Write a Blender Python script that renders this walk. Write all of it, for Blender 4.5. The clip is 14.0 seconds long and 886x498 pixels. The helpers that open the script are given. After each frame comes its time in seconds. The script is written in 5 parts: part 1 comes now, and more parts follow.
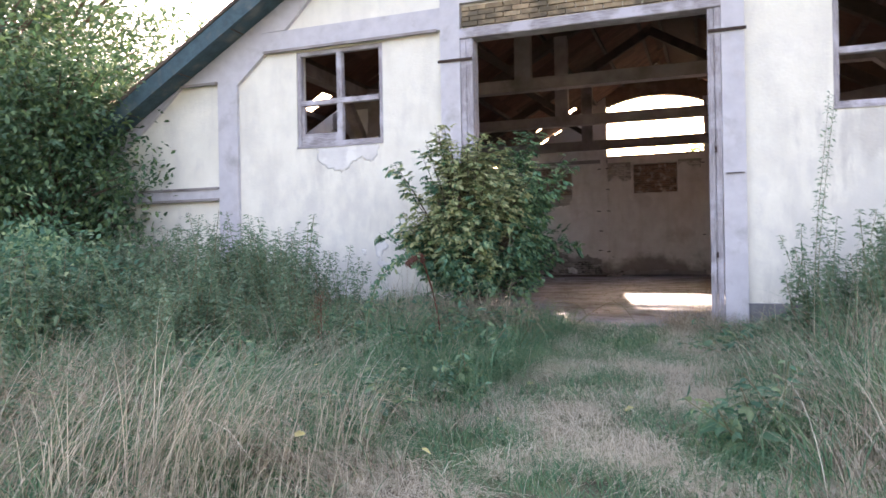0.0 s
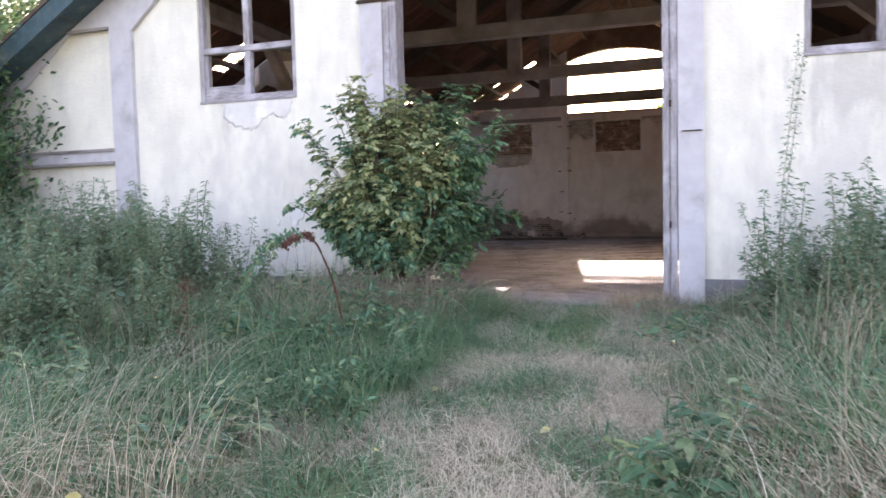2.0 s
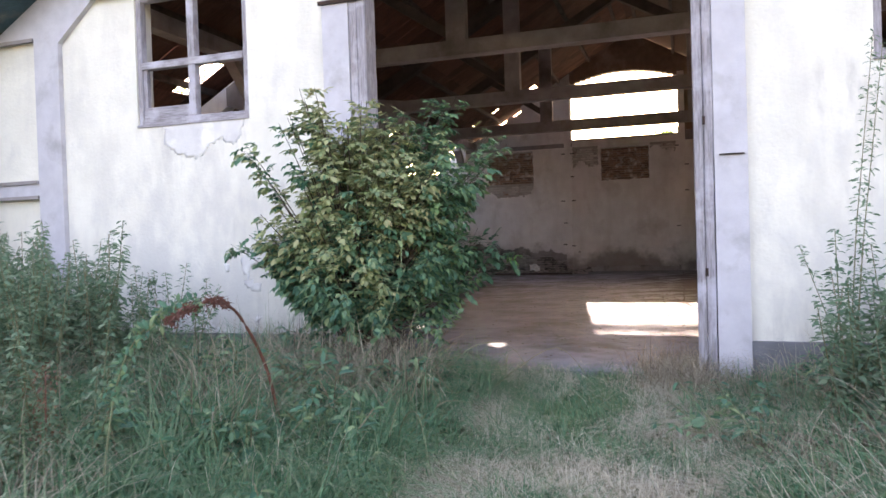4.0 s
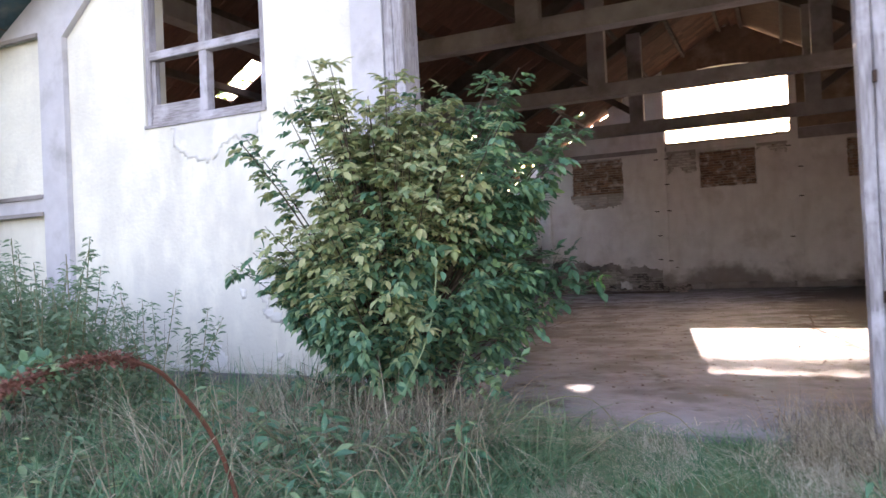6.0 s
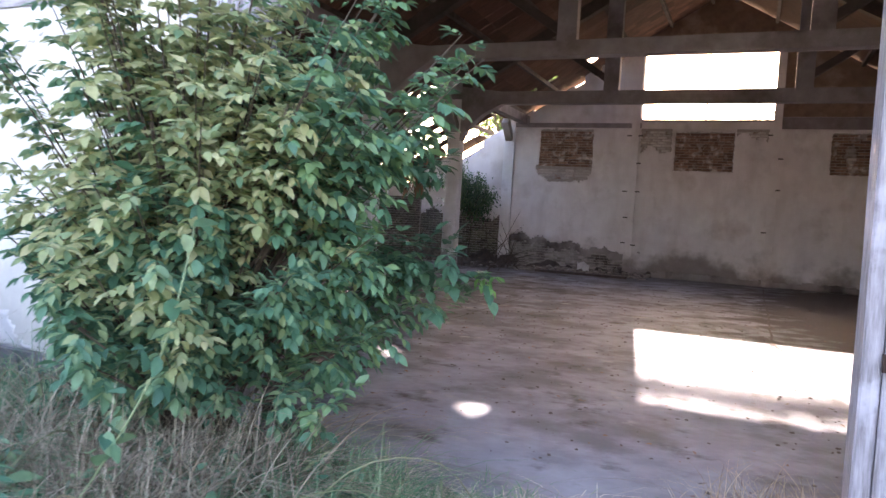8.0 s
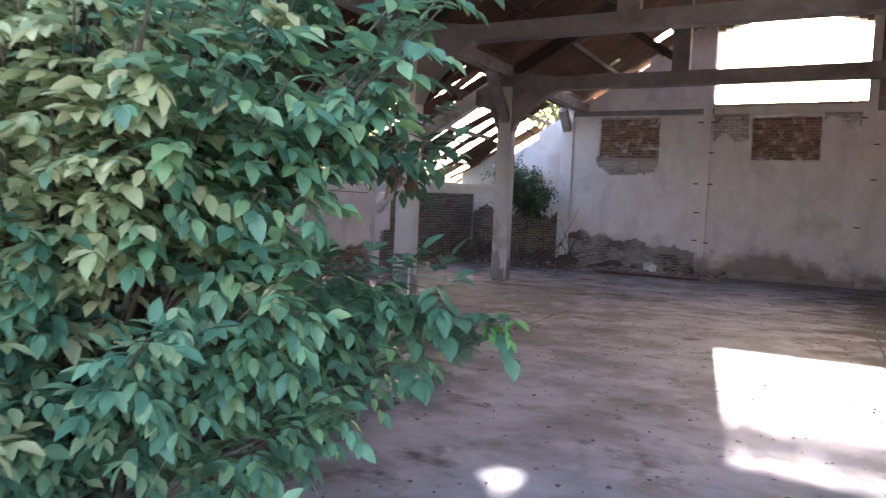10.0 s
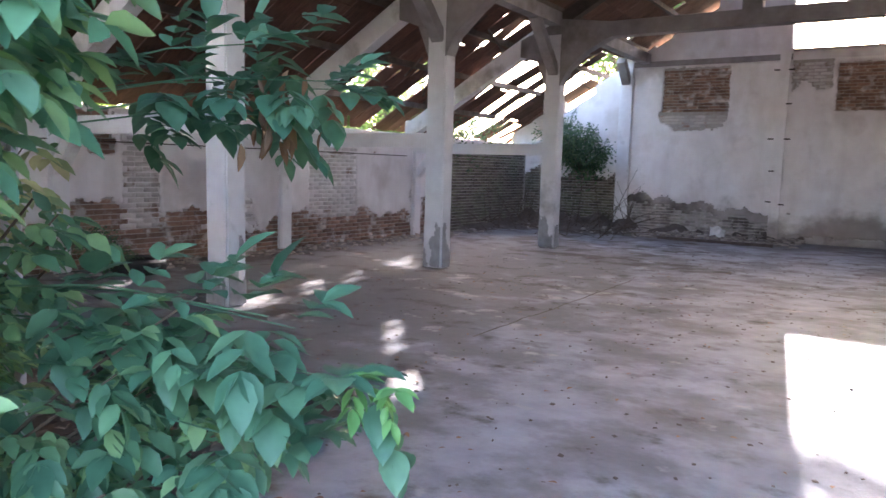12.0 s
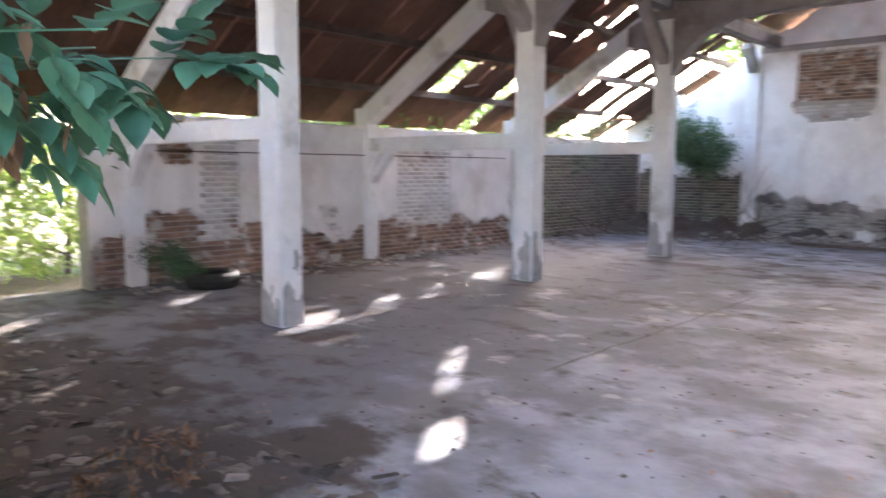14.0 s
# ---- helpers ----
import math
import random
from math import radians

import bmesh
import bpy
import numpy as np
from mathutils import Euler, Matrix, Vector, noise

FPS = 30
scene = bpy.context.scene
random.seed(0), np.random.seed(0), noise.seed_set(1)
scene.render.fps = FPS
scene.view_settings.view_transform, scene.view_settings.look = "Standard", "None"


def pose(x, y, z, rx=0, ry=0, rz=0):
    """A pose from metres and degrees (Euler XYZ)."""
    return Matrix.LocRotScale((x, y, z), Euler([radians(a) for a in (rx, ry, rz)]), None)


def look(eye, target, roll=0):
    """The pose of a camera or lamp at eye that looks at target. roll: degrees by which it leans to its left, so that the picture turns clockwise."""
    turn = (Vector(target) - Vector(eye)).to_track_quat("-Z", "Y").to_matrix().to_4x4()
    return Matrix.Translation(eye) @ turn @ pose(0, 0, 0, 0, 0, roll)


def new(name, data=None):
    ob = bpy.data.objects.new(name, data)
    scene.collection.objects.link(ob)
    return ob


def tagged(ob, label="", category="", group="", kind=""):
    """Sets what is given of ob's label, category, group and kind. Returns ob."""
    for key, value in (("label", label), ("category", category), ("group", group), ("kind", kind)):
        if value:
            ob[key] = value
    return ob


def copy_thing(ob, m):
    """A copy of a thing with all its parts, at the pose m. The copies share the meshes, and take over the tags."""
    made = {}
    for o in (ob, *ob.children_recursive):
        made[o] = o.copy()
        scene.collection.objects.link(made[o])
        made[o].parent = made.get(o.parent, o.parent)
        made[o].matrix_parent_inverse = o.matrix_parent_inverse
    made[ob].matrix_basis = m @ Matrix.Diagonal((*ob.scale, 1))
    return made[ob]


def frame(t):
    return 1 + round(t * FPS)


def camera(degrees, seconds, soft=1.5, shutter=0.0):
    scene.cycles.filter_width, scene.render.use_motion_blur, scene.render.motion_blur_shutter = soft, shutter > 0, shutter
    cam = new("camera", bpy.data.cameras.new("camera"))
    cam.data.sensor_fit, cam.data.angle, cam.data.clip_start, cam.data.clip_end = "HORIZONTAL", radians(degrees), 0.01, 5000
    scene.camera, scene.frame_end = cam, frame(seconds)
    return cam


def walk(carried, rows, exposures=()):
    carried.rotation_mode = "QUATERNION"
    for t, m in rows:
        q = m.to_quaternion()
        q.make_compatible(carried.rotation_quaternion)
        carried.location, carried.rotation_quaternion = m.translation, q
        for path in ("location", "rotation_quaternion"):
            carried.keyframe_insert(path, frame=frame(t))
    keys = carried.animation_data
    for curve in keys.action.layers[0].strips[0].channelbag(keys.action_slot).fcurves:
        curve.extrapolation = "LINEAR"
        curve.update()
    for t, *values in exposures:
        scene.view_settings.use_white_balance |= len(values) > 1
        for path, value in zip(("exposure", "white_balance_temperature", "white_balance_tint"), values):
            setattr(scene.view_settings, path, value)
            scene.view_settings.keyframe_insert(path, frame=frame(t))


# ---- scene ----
cam = camera(63.2, 14.0, shutter=0.4)
EXPOSURES = [(0, 2.84, 7800, 28), (2.5, 3.05, 7900, 29), (5, 3.06, 7850, 28), (7.5, 3.55, 7250, 28), (9, 3.75, 6900, 27), (11.5, 4.17, 6400, 22), (12.5, 4.6, 6300, 19), (14, 4.92, 6400, 18)]
PATH = [
    (0, (3.514, -9.551, 1.022), (2.818, -7.676, 1.024), -1.0),
    (0.5, (3.627, -9.363, 1.068), (2.875, -7.51, 1.078), 2.0),
    (1, (3.641, -8.926, 1.081), (3.092, -7.003, 1.08), 2.5),
    (1.5, (3.665, -8.556, 1.111), (3.274, -6.595, 1.12), -0.2),
    (2, (3.687, -8.229, 1.142), (3.063, -6.332, 1.028), -1.4),
    (2.5, (3.636, -7.893, 1.151), (2.934, -6.022, 1.062), 0.7),
    (2.7, (3.577, -7.726, 1.179), (2.956, -5.828, 1.074), -0.8),
    (4.8, (3.349, -6.077, 1.277), (2.641, -4.206, 1.291), -4.0),
    (5, (3.318, -5.955, 1.276), (2.511, -4.125, 1.278), -5.8),
    (5.5, (3.172, -5.52, 1.259), (2.336, -3.702, 1.274), -4.1),
    (6, (3.071, -4.994, 1.248), (2.216, -3.186, 1.272), -2.6),
    (6.5, (3.04, -4.629, 1.255), (2.051, -2.89, 1.251), -0.1),
    (7, (3.058, -4.156, 1.28), (2.26, -2.323, 1.323), 2.4),
    (7.5, (3.105, -3.717, 1.369), (2.332, -1.873, 1.354), 3.5),
    (8, (3.091, -3.319, 1.377), (2.304, -1.483, 1.282), 3.4),
    (8.2, (3.081, -3.156, 1.374), (2.329, -1.305, 1.28), 3.1),
    (8.5, (3.034, -2.887, 1.372), (2.356, -1.008, 1.276), 4.8),
    (9, (2.953, -2.583, 1.439), (2.191, -0.736, 1.362), 1.8),
    (9.2, (2.922, -2.494, 1.439), (2.094, -0.675, 1.356), 1.6),
    (11.5, (2.635, -1.047, 1.424), (1.62, 0.67, 1.279), 2.4),
    (12, (2.662, -0.846, 1.476), (1.571, 0.815, 1.251), 1.6),
    (12.5, (2.657, -0.629, 1.509), (1.494, 0.982, 1.276), 3.3),
    (12.9, (2.587, -0.377, 1.462), (1.458, 1.248, 1.169), 2.4),
    (13, (2.565, -0.305, 1.466), (1.452, 1.332, 1.182), 1.5),
    (13.5, (2.416, -0.033, 1.509), (1.332, 1.627, 1.242), 2.1),
    (14, (2.488, 0.178, 1.496), (1.131, 1.631, 1.273), 0.3),
]
walk(cam, [(t, look(eye, target, roll)) for t, eye, target, roll in PATH], EXPOSURES)

# ---- world, sun, exposure ----
SUN_AZ = math.atan2(-0.1575, 1.0)
SUN_EL = math.atan(0.408 / 1.0123)
world = bpy.data.worlds.new("world")
scene.world = world
world.use_nodes = True
wn, wl = world.node_tree.nodes, world.node_tree.links
sky = wn.new("ShaderNodeTexSky")
sky.sky_type, sky.sun_disc = "NISHITA", False
sky.sun_elevation, sky.sun_rotation = SUN_EL, SUN_AZ
sky.air_density, sky.dust_density, sky.ozone_density = 1.0, 4.0, 0.6
wl.new(sky.outputs[0], wn["Background"].inputs[0])
wn["Background"].inputs[1].default_value = 0.15
sun_data = bpy.data.lights.new("sun", "SUN")
sun_data.energy, sun_data.angle, sun_data.color = 4.5, radians(0.5), (1.0, 0.96, 0.90)
sun = new("sun", sun_data)
sun.matrix_world = look((-4, 60, 25), (-4 + 1.575, 50, 25 - 4.08))


# ---- materials ----
def material(name, a, b, scale=4.0, rough=0.85, bump=0.3, fine=60.0, stain=None, stain_scale=0.6,
             stain_lo=0.5, stain_hi=0.68, stretch=(1, 1, 1), metal=0.0, jitter=0.0, detail=6.0, island=False, depth=0.01, streak=None):
    m = bpy.data.materials.new(name)
    m.use_nodes = True
    n, l = m.node_tree.nodes, m.node_tree.links
    p = n["Principled BSDF"]
    p.inputs["Roughness"].default_value, p.inputs["Metallic"].default_value = rough, metal
    p.inputs["Specular IOR Level"].default_value = 0.3
    geo = n.new("ShaderNodeNewGeometry")
    mp = n.new("ShaderNodeMapping")
    mp.inputs["Scale"].default_value = stretch
    l.new(geo.outputs["Position"], mp.inputs[0])

    def noise_node(s, d, src):
        t = n.new("ShaderNodeTexNoise")
        t.inputs["Scale"].default_value, t.inputs["Detail"].default_value = s, d
        t.inputs["Roughness"].default_value = 0.6
        l.new(src, t.inputs["Vector"])
        return t.outputs["Fac"]

    def remap(src, lo, hi):
        r = n.new("ShaderNodeMapRange")
        r.inputs[1].default_value, r.inputs[2].default_value = lo, hi
        l.new(src, r.inputs[0])
        return r.outputs[0]

    def mixc(f, x, y):
        k = n.new("ShaderNodeMix")
        k.data_type = "RGBA"
        l.new(f, k.inputs[0])
        for i, v in ((6, x), (7, y)):
            if isinstance(v, tuple):
                k.inputs[i].default_value = (*v, 1)
            else:
                l.new(v, k.inputs[i])
        return k.outputs[2]

    grain = noise_node(scale, detail, mp.outputs[0])
    col = mixc(remap(grain, 0.3, 0.7), a, b)
    if stain:
        big = noise_node(stain_scale, 7, geo.outputs["Position"])
        col = mixc(remap(big, stain_lo, stain_hi), col, stain)
    if streak:
        ms = n.new("ShaderNodeMapping")
        ms.inputs["Scale"].default_value = (2.6, 2.6, 0.6)
        l.new(geo.outputs["Position"], ms.inputs[0])
        run = remap(noise_node(1.0, 7, ms.outputs[0]), 0.5, 1.0)
        col = mixc(run, col, streak)
    if jitter:
        src = geo.outputs["Random Per Island"]
        if not island:
            src = n.new("ShaderNodeObjectInfo").outputs["Random"]
        hsv = n.new("ShaderNodeHueSaturation")
        l.new(col, hsv.inputs["Color"])
        r = n.new("ShaderNodeMapRange")
        r.inputs[3].default_value, r.inputs[4].default_value = 1 - jitter, 1 + jitter
        l.new(src, r.inputs[0])
        l.new(r.outputs[0], hsv.inputs["Value"])
        col = hsv.outputs[0]
    l.new(col, p.inputs["Base Color"])
    if bump:
        bn = n.new("ShaderNodeBump")
        bn.inputs["Strength"].default_value, bn.inputs["Distance"].default_value = bump, depth
        l.new(noise_node(fine, 5, mp.outputs[0]), bn.inputs["Height"])
        l.new(bn.outputs[0], p.inputs["Normal"])
    return m


def leaf_material(name, cols, rough=0.5, through_light=0.35):
    """Leaves and blades: a colour of the list for each island, light passing through."""
    m = bpy.data.materials.new(name)
    m.use_nodes = True
    n, l = m.node_tree.nodes, m.node_tree.links
    p = n["Principled BSDF"]
    p.inputs["Roughness"].default_value = rough
    p.inputs["Specular IOR Level"].default_value = 0.35
    geo = n.new("ShaderNodeNewGeometry")
    oi = n.new("ShaderNodeObjectInfo")
    add = n.new("ShaderNodeMath")
    add.operation = "ADD"
    l.new(geo.outputs["Random Per Island"], add.inputs[0])
    l.new(oi.outputs["Random"], add.inputs[1])
    fr = n.new("ShaderNodeMath")
    fr.operation = "FRACT"
    l.new(add.outputs[0], fr.inputs[0])
    ramp = n.new("ShaderNodeValToRGB")
    el = ramp.color_ramp.elements
    while len(el) < len(cols):
        el.new(0.5)
    for i, c in enumerate(cols):
        el[i].position, el[i].color = i / (len(cols) - 1), (*c, 1)
    l.new(fr.outputs[0], ramp.inputs[0])
    t = n.new("ShaderNodeTexNoise")
    t.inputs["Scale"].default_value = 25
    l.new(geo.outputs["Position"], t.inputs["Vector"])
    k = n.new("ShaderNodeMix")
    k.data_type, k.blend_type = "RGBA", "MULTIPLY"
    k.inputs[0].default_value = 0.5
    l.new(ramp.outputs[0], k.inputs[6])
    l.new(t.outputs["Fac"], k.inputs[7])
    gain = n.new("ShaderNodeHueSaturation")
    gain.inputs["Value"].default_value = 1.3
    l.new(k.outputs[2], gain.inputs["Color"])
    l.new(gain.outputs[0], p.inputs["Base Color"])
    tr = n.new("ShaderNodeBsdfTranslucent")
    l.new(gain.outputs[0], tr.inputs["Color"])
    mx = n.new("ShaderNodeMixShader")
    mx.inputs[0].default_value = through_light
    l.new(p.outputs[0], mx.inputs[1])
    l.new(tr.outputs[0], mx.inputs[2])
    l.new(mx.outputs[0], n["Material Output"].inputs["Surface"])
    return m


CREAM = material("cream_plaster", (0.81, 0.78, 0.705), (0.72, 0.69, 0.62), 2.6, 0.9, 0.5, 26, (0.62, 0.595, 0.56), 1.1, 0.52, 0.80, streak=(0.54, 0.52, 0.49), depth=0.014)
LILAC = material("grey_frame_paint", (0.57, 0.555, 0.595), (0.47, 0.455, 0.495), 5.0, 0.8, 0.3, 50, (0.34, 0.325, 0.335), 3.0, 0.55, 0.80)
PATCHY = material("bare_grey_render", (0.74, 0.72, 0.71), (0.60, 0.58, 0.58), 3.0, 0.95, 0.6, 30, (0.78, 0.76, 0.74), 2.5, 0.5, 0.6)
PLINTH = material("plinth_render", (0.22, 0.22, 0.24), (0.14, 0.14, 0.15), 4.0, 0.95, 0.5, 40)
OLDWOOD = material("weathered_painted_wood", (0.46, 0.43, 0.47), (0.20, 0.18, 0.19), 10.0, 0.8, 0.7, 40, (0.52, 0.50, 0.56), 2.2, 0.5, 0.62, (6, 6, 0.6))
OLDWOODX = material("weathered_painted_lintel", (0.46, 0.43, 0.47), (0.20, 0.18, 0.19), 10.0, 0.8, 0.7, 40, (0.52, 0.50, 0.56), 2.2, 0.5, 0.62, (0.6, 6, 6))
BLUEWOOD = material("blue_green_board", (0.06, 0.115, 0.14), (0.035, 0.065, 0.08), 8.0, 0.7, 0.4, 40, (0.15, 0.17, 0.17), 2.0, 0.55, 0.7)
WHITEWASH = material("whitewashed_concrete", (0.82, 0.80, 0.81), (0.72, 0.69, 0.70), 4.0, 0.9, 0.4, 50, (0.45, 0.42, 0.41), 1.4, 0.58, 0.72)
SOOTY = material("dusty_grey_concrete", (0.36, 0.33, 0.33), (0.24, 0.21, 0.21), 3.0, 0.9, 0.4, 40, (0.16, 0.13, 0.12), 1.2, 0.5, 0.7)
INNER = material("inner_limewash", (0.86, 0.82, 0.82), (0.75, 0.70, 0.70), 2.5, 0.92, 0.45, 34, (0.58, 0.51, 0.48), 1.1, 0.53, 0.76, streak=(0.60, 0.54, 0.52))
BARE = material("bare_concrete", (0.44, 0.42, 0.42), (0.30, 0.285, 0.285), 8.0, 0.95, 0.5, 50)
BRICK = material("old_brick", (0.29, 0.18, 0.13), (0.20, 0.122, 0.096), 14.0, 0.92, 0.5, 80, (0.52, 0.46, 0.43), 4.5, 0.52, 0.62, jitter=0.4)
PALEBRICK = material("limewashed_brick", (0.55, 0.52, 0.51), (0.42, 0.37, 0.35), 9.0, 0.92, 0.5, 60, (0.33, 0.17, 0.12), 3.0, 0.56, 0.66, jitter=0.2)
BRICKLOT = material("old_brick_lot", (0.30, 0.185, 0.135), (0.20, 0.12, 0.095), 14.0, 0.92, 0.5, 80, (0.52, 0.46, 0.43), 4.0, 0.52, 0.62, jitter=0.4, island=True)
BASELOT = material("dirty_base_brick_lot", (0.44, 0.40, 0.38), (0.30, 0.26, 0.24), 9.0, 0.92, 0.5, 60, (0.12, 0.10, 0.09), 1.7, 0.47, 0.6, jitter=0.25, island=True)
# DARKLOT: damp corner bricks, with the overhang's shade darkened into the colour
DARKLOT = material("damp_shaded_brick_lot", (0.20, 0.165, 0.14), (0.11, 0.088, 0.075), 14.0, 0.92, 0.5, 80, (0.15, 0.15, 0.105), 1.6, 0.48, 0.62, jitter=0.35, island=True)
PALELOT = material("limewashed_brick_lot", (0.66, 0.63, 0.62), (0.52, 0.47, 0.45), 9.0, 0.92, 0.5, 60, (0.27, 0.18, 0.14), 2.2, 0.58, 0.66, jitter=0.14, island=True)
OCHREBRICK = material("ochre_brick", (0.36, 0.28, 0.18), (0.22, 0.15, 0.10), 10.0, 0.92, 0.5, 70, (0.13, 0.105, 0.075), 3.0, 0.46, 0.58, jitter=0.3)
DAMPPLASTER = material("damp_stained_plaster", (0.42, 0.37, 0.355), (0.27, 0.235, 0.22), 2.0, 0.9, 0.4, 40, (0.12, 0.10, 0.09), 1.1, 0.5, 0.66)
PAPER = material("pale_scrap", (0.75, 0.74, 0.74), (0.60, 0.58, 0.58), 6.0, 0.8, 0.4, 30)
MORTAR = material("mortar", (0.47, 0.43, 0.40), (0.34, 0.30, 0.28), 12.0, 0.95, 0.4, 70)
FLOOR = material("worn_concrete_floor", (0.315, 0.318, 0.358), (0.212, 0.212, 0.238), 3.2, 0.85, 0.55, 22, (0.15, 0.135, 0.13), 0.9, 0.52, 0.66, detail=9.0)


def lay_dirt(m, a, b, lay, scale, squeeze, lo, hi, axis=1):
    """Dirt over the base colour of m where a noise plus the soft heaps in lay (x, y, half width, half depth, amount) pass lo..hi."""
    n, l = m.node_tree.nodes, m.node_tree.links
    p = n["Principled BSDF"]
    geo = n.new("ShaderNodeNewGeometry")
    sep = n.new("ShaderNodeSeparateXYZ")
    l.new(geo.outputs["Position"], sep.inputs[0])

    def calc(op, u, v=0.0, w=0.0):
        k = n.new("ShaderNodeMath")
        k.operation = op
        for i, s in enumerate((u, v, w)):
            if isinstance(s, (int, float)):
                k.inputs[i].default_value = s
            else:
                l.new(s, k.inputs[i])
        return k.outputs[0]

    def field(s, detail, sq):
        mp = n.new("ShaderNodeMapping")
        mp.inputs["Scale"].default_value = sq
        l.new(geo.outputs["Position"], mp.inputs[0])
        t = n.new("ShaderNodeTexNoise")
        t.inputs["Scale"].default_value, t.inputs["Detail"].default_value, t.inputs["Roughness"].default_value = s, detail, 0.62
        l.new(mp.outputs[0], t.inputs["Vector"])
        return t.outputs["Fac"]

    total = field(scale, 8, squeeze)
    for x, y, w, d, amount in lay:
        u = calc("MULTIPLY", calc("SUBTRACT", sep.outputs[0], x), 1.0 / w)
        v = calc("MULTIPLY", calc("SUBTRACT", sep.outputs[axis], y), 1.0 / d)
        g = calc("EXPONENT", calc("MULTIPLY", calc("ADD", calc("MULTIPLY", u, u), calc("MULTIPLY", v, v)), -1.0))
        total = calc("MULTIPLY_ADD", g, amount, total)
    r = n.new("ShaderNodeMapRange")
    r.interpolation_type = "SMOOTHSTEP"
    r.inputs[1].default_value, r.inputs[2].default_value = lo, hi
    l.new(total, r.inputs[0])
    tone = n.new("ShaderNodeMix")
    tone.data_type = "RGBA"
    l.new(field(3.5, 7, (1, 1, 1)), tone.inputs[0])
    tone.inputs[6].default_value, tone.inputs[7].default_value = (*a, 1), (*b, 1)
    k = n.new("ShaderNodeMix")
    k.data_type = "RGBA"
    l.new(r.outputs[0], k.inputs[0])
    l.new(p.inputs["Base Color"].links[0].from_socket, k.inputs[6])
    l.new(tone.outputs[2], k.inputs[7])
    l.new(k.outputs[2], p.inputs["Base Color"])


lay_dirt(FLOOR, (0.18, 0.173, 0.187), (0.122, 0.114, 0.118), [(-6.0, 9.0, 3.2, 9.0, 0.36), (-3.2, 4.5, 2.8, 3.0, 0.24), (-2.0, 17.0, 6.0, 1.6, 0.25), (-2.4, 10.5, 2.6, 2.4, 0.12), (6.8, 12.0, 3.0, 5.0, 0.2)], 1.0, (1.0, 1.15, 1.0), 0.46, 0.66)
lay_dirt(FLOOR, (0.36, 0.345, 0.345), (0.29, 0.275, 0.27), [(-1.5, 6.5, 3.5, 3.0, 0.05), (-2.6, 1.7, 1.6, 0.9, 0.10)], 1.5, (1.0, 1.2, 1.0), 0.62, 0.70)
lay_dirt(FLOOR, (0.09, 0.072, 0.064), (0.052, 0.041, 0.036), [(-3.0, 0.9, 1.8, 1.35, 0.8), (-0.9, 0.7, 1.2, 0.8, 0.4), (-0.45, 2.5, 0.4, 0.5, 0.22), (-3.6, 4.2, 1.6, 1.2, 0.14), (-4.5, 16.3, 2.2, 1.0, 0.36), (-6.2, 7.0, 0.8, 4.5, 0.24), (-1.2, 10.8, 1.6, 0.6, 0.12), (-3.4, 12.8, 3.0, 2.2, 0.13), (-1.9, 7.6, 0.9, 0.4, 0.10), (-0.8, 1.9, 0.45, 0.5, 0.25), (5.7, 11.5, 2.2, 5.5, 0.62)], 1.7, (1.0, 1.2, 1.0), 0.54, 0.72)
DIRT = material("dark_earth", (0.12, 0.10, 0.088), (0.07, 0.056, 0.048), 5.0, 0.95, 0.8, 25, (0.15, 0.12, 0.10), 1.5, 0.55, 0.7, depth=0.03)
GROUND = material("dry_ground", (0.19, 0.16, 0.12), (0.10, 0.082, 0.06), 3.0, 0.95, 0.8, 25, (0.12, 0.17, 0.08), 0.5, 0.48, 0.6, depth=0.03)
ROOFWOOD = material("dark_roof_sheet", (0.155, 0.073, 0.05), (0.075, 0.038, 0.028), 5.0, 0.85, 0.5, 30, (0.15, 0.085, 0.06), 1.2, 0.52, 0.7, (1, 4, 1), jitter=0.35)
# DARKBEAM: roof-space shade is put into the colour of upper rafters and struts
DARKBEAM = material("shaded_rafter", (0.11, 0.085, 0.075), (0.06, 0.046, 0.04), 4.0, 0.9, 0.4, 40)
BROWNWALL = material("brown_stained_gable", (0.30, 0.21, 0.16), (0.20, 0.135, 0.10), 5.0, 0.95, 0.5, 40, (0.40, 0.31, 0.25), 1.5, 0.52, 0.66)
PURLIN = material("old_purlin", (0.13, 0.10, 0.085), (0.06, 0.045, 0.038), 6.0, 0.85, 0.4, 30)
IRON = material("rusty_iron", (0.07, 0.04, 0.03), (0.03, 0.02, 0.018), 20.0, 0.7, 0.4, 80, metal=0.4)
RUBBER = material("black_rubber", (0.02, 0.02, 0.02), (0.035, 0.033, 0.03), 15.0, 0.8, 0.3, 60)
RUBBLE = material("rubble_pieces", (0.34, 0.31, 0.29), (0.18, 0.14, 0.12), 10.0, 0.95, 0.4, 60, jitter=0.45, island=True)
DEBRIS = material("dirty_splinters", (0.17, 0.145, 0.13), (0.08, 0.062, 0.054), 10.0, 0.95, 0.4, 60, jitter=0.6, island=True)
BARK = material("bark", (0.14, 0.11, 0.085), (0.06, 0.045, 0.035), 12.0, 0.9, 0.6, 40)
STEM = material("red_bramble_stem", (0.20, 0.07, 0.05), (0.11, 0.05, 0.035), 15.0, 0.6, 0.3, 60)
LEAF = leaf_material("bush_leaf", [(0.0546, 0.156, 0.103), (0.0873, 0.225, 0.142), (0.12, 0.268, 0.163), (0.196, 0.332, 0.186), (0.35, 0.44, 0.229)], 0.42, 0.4)
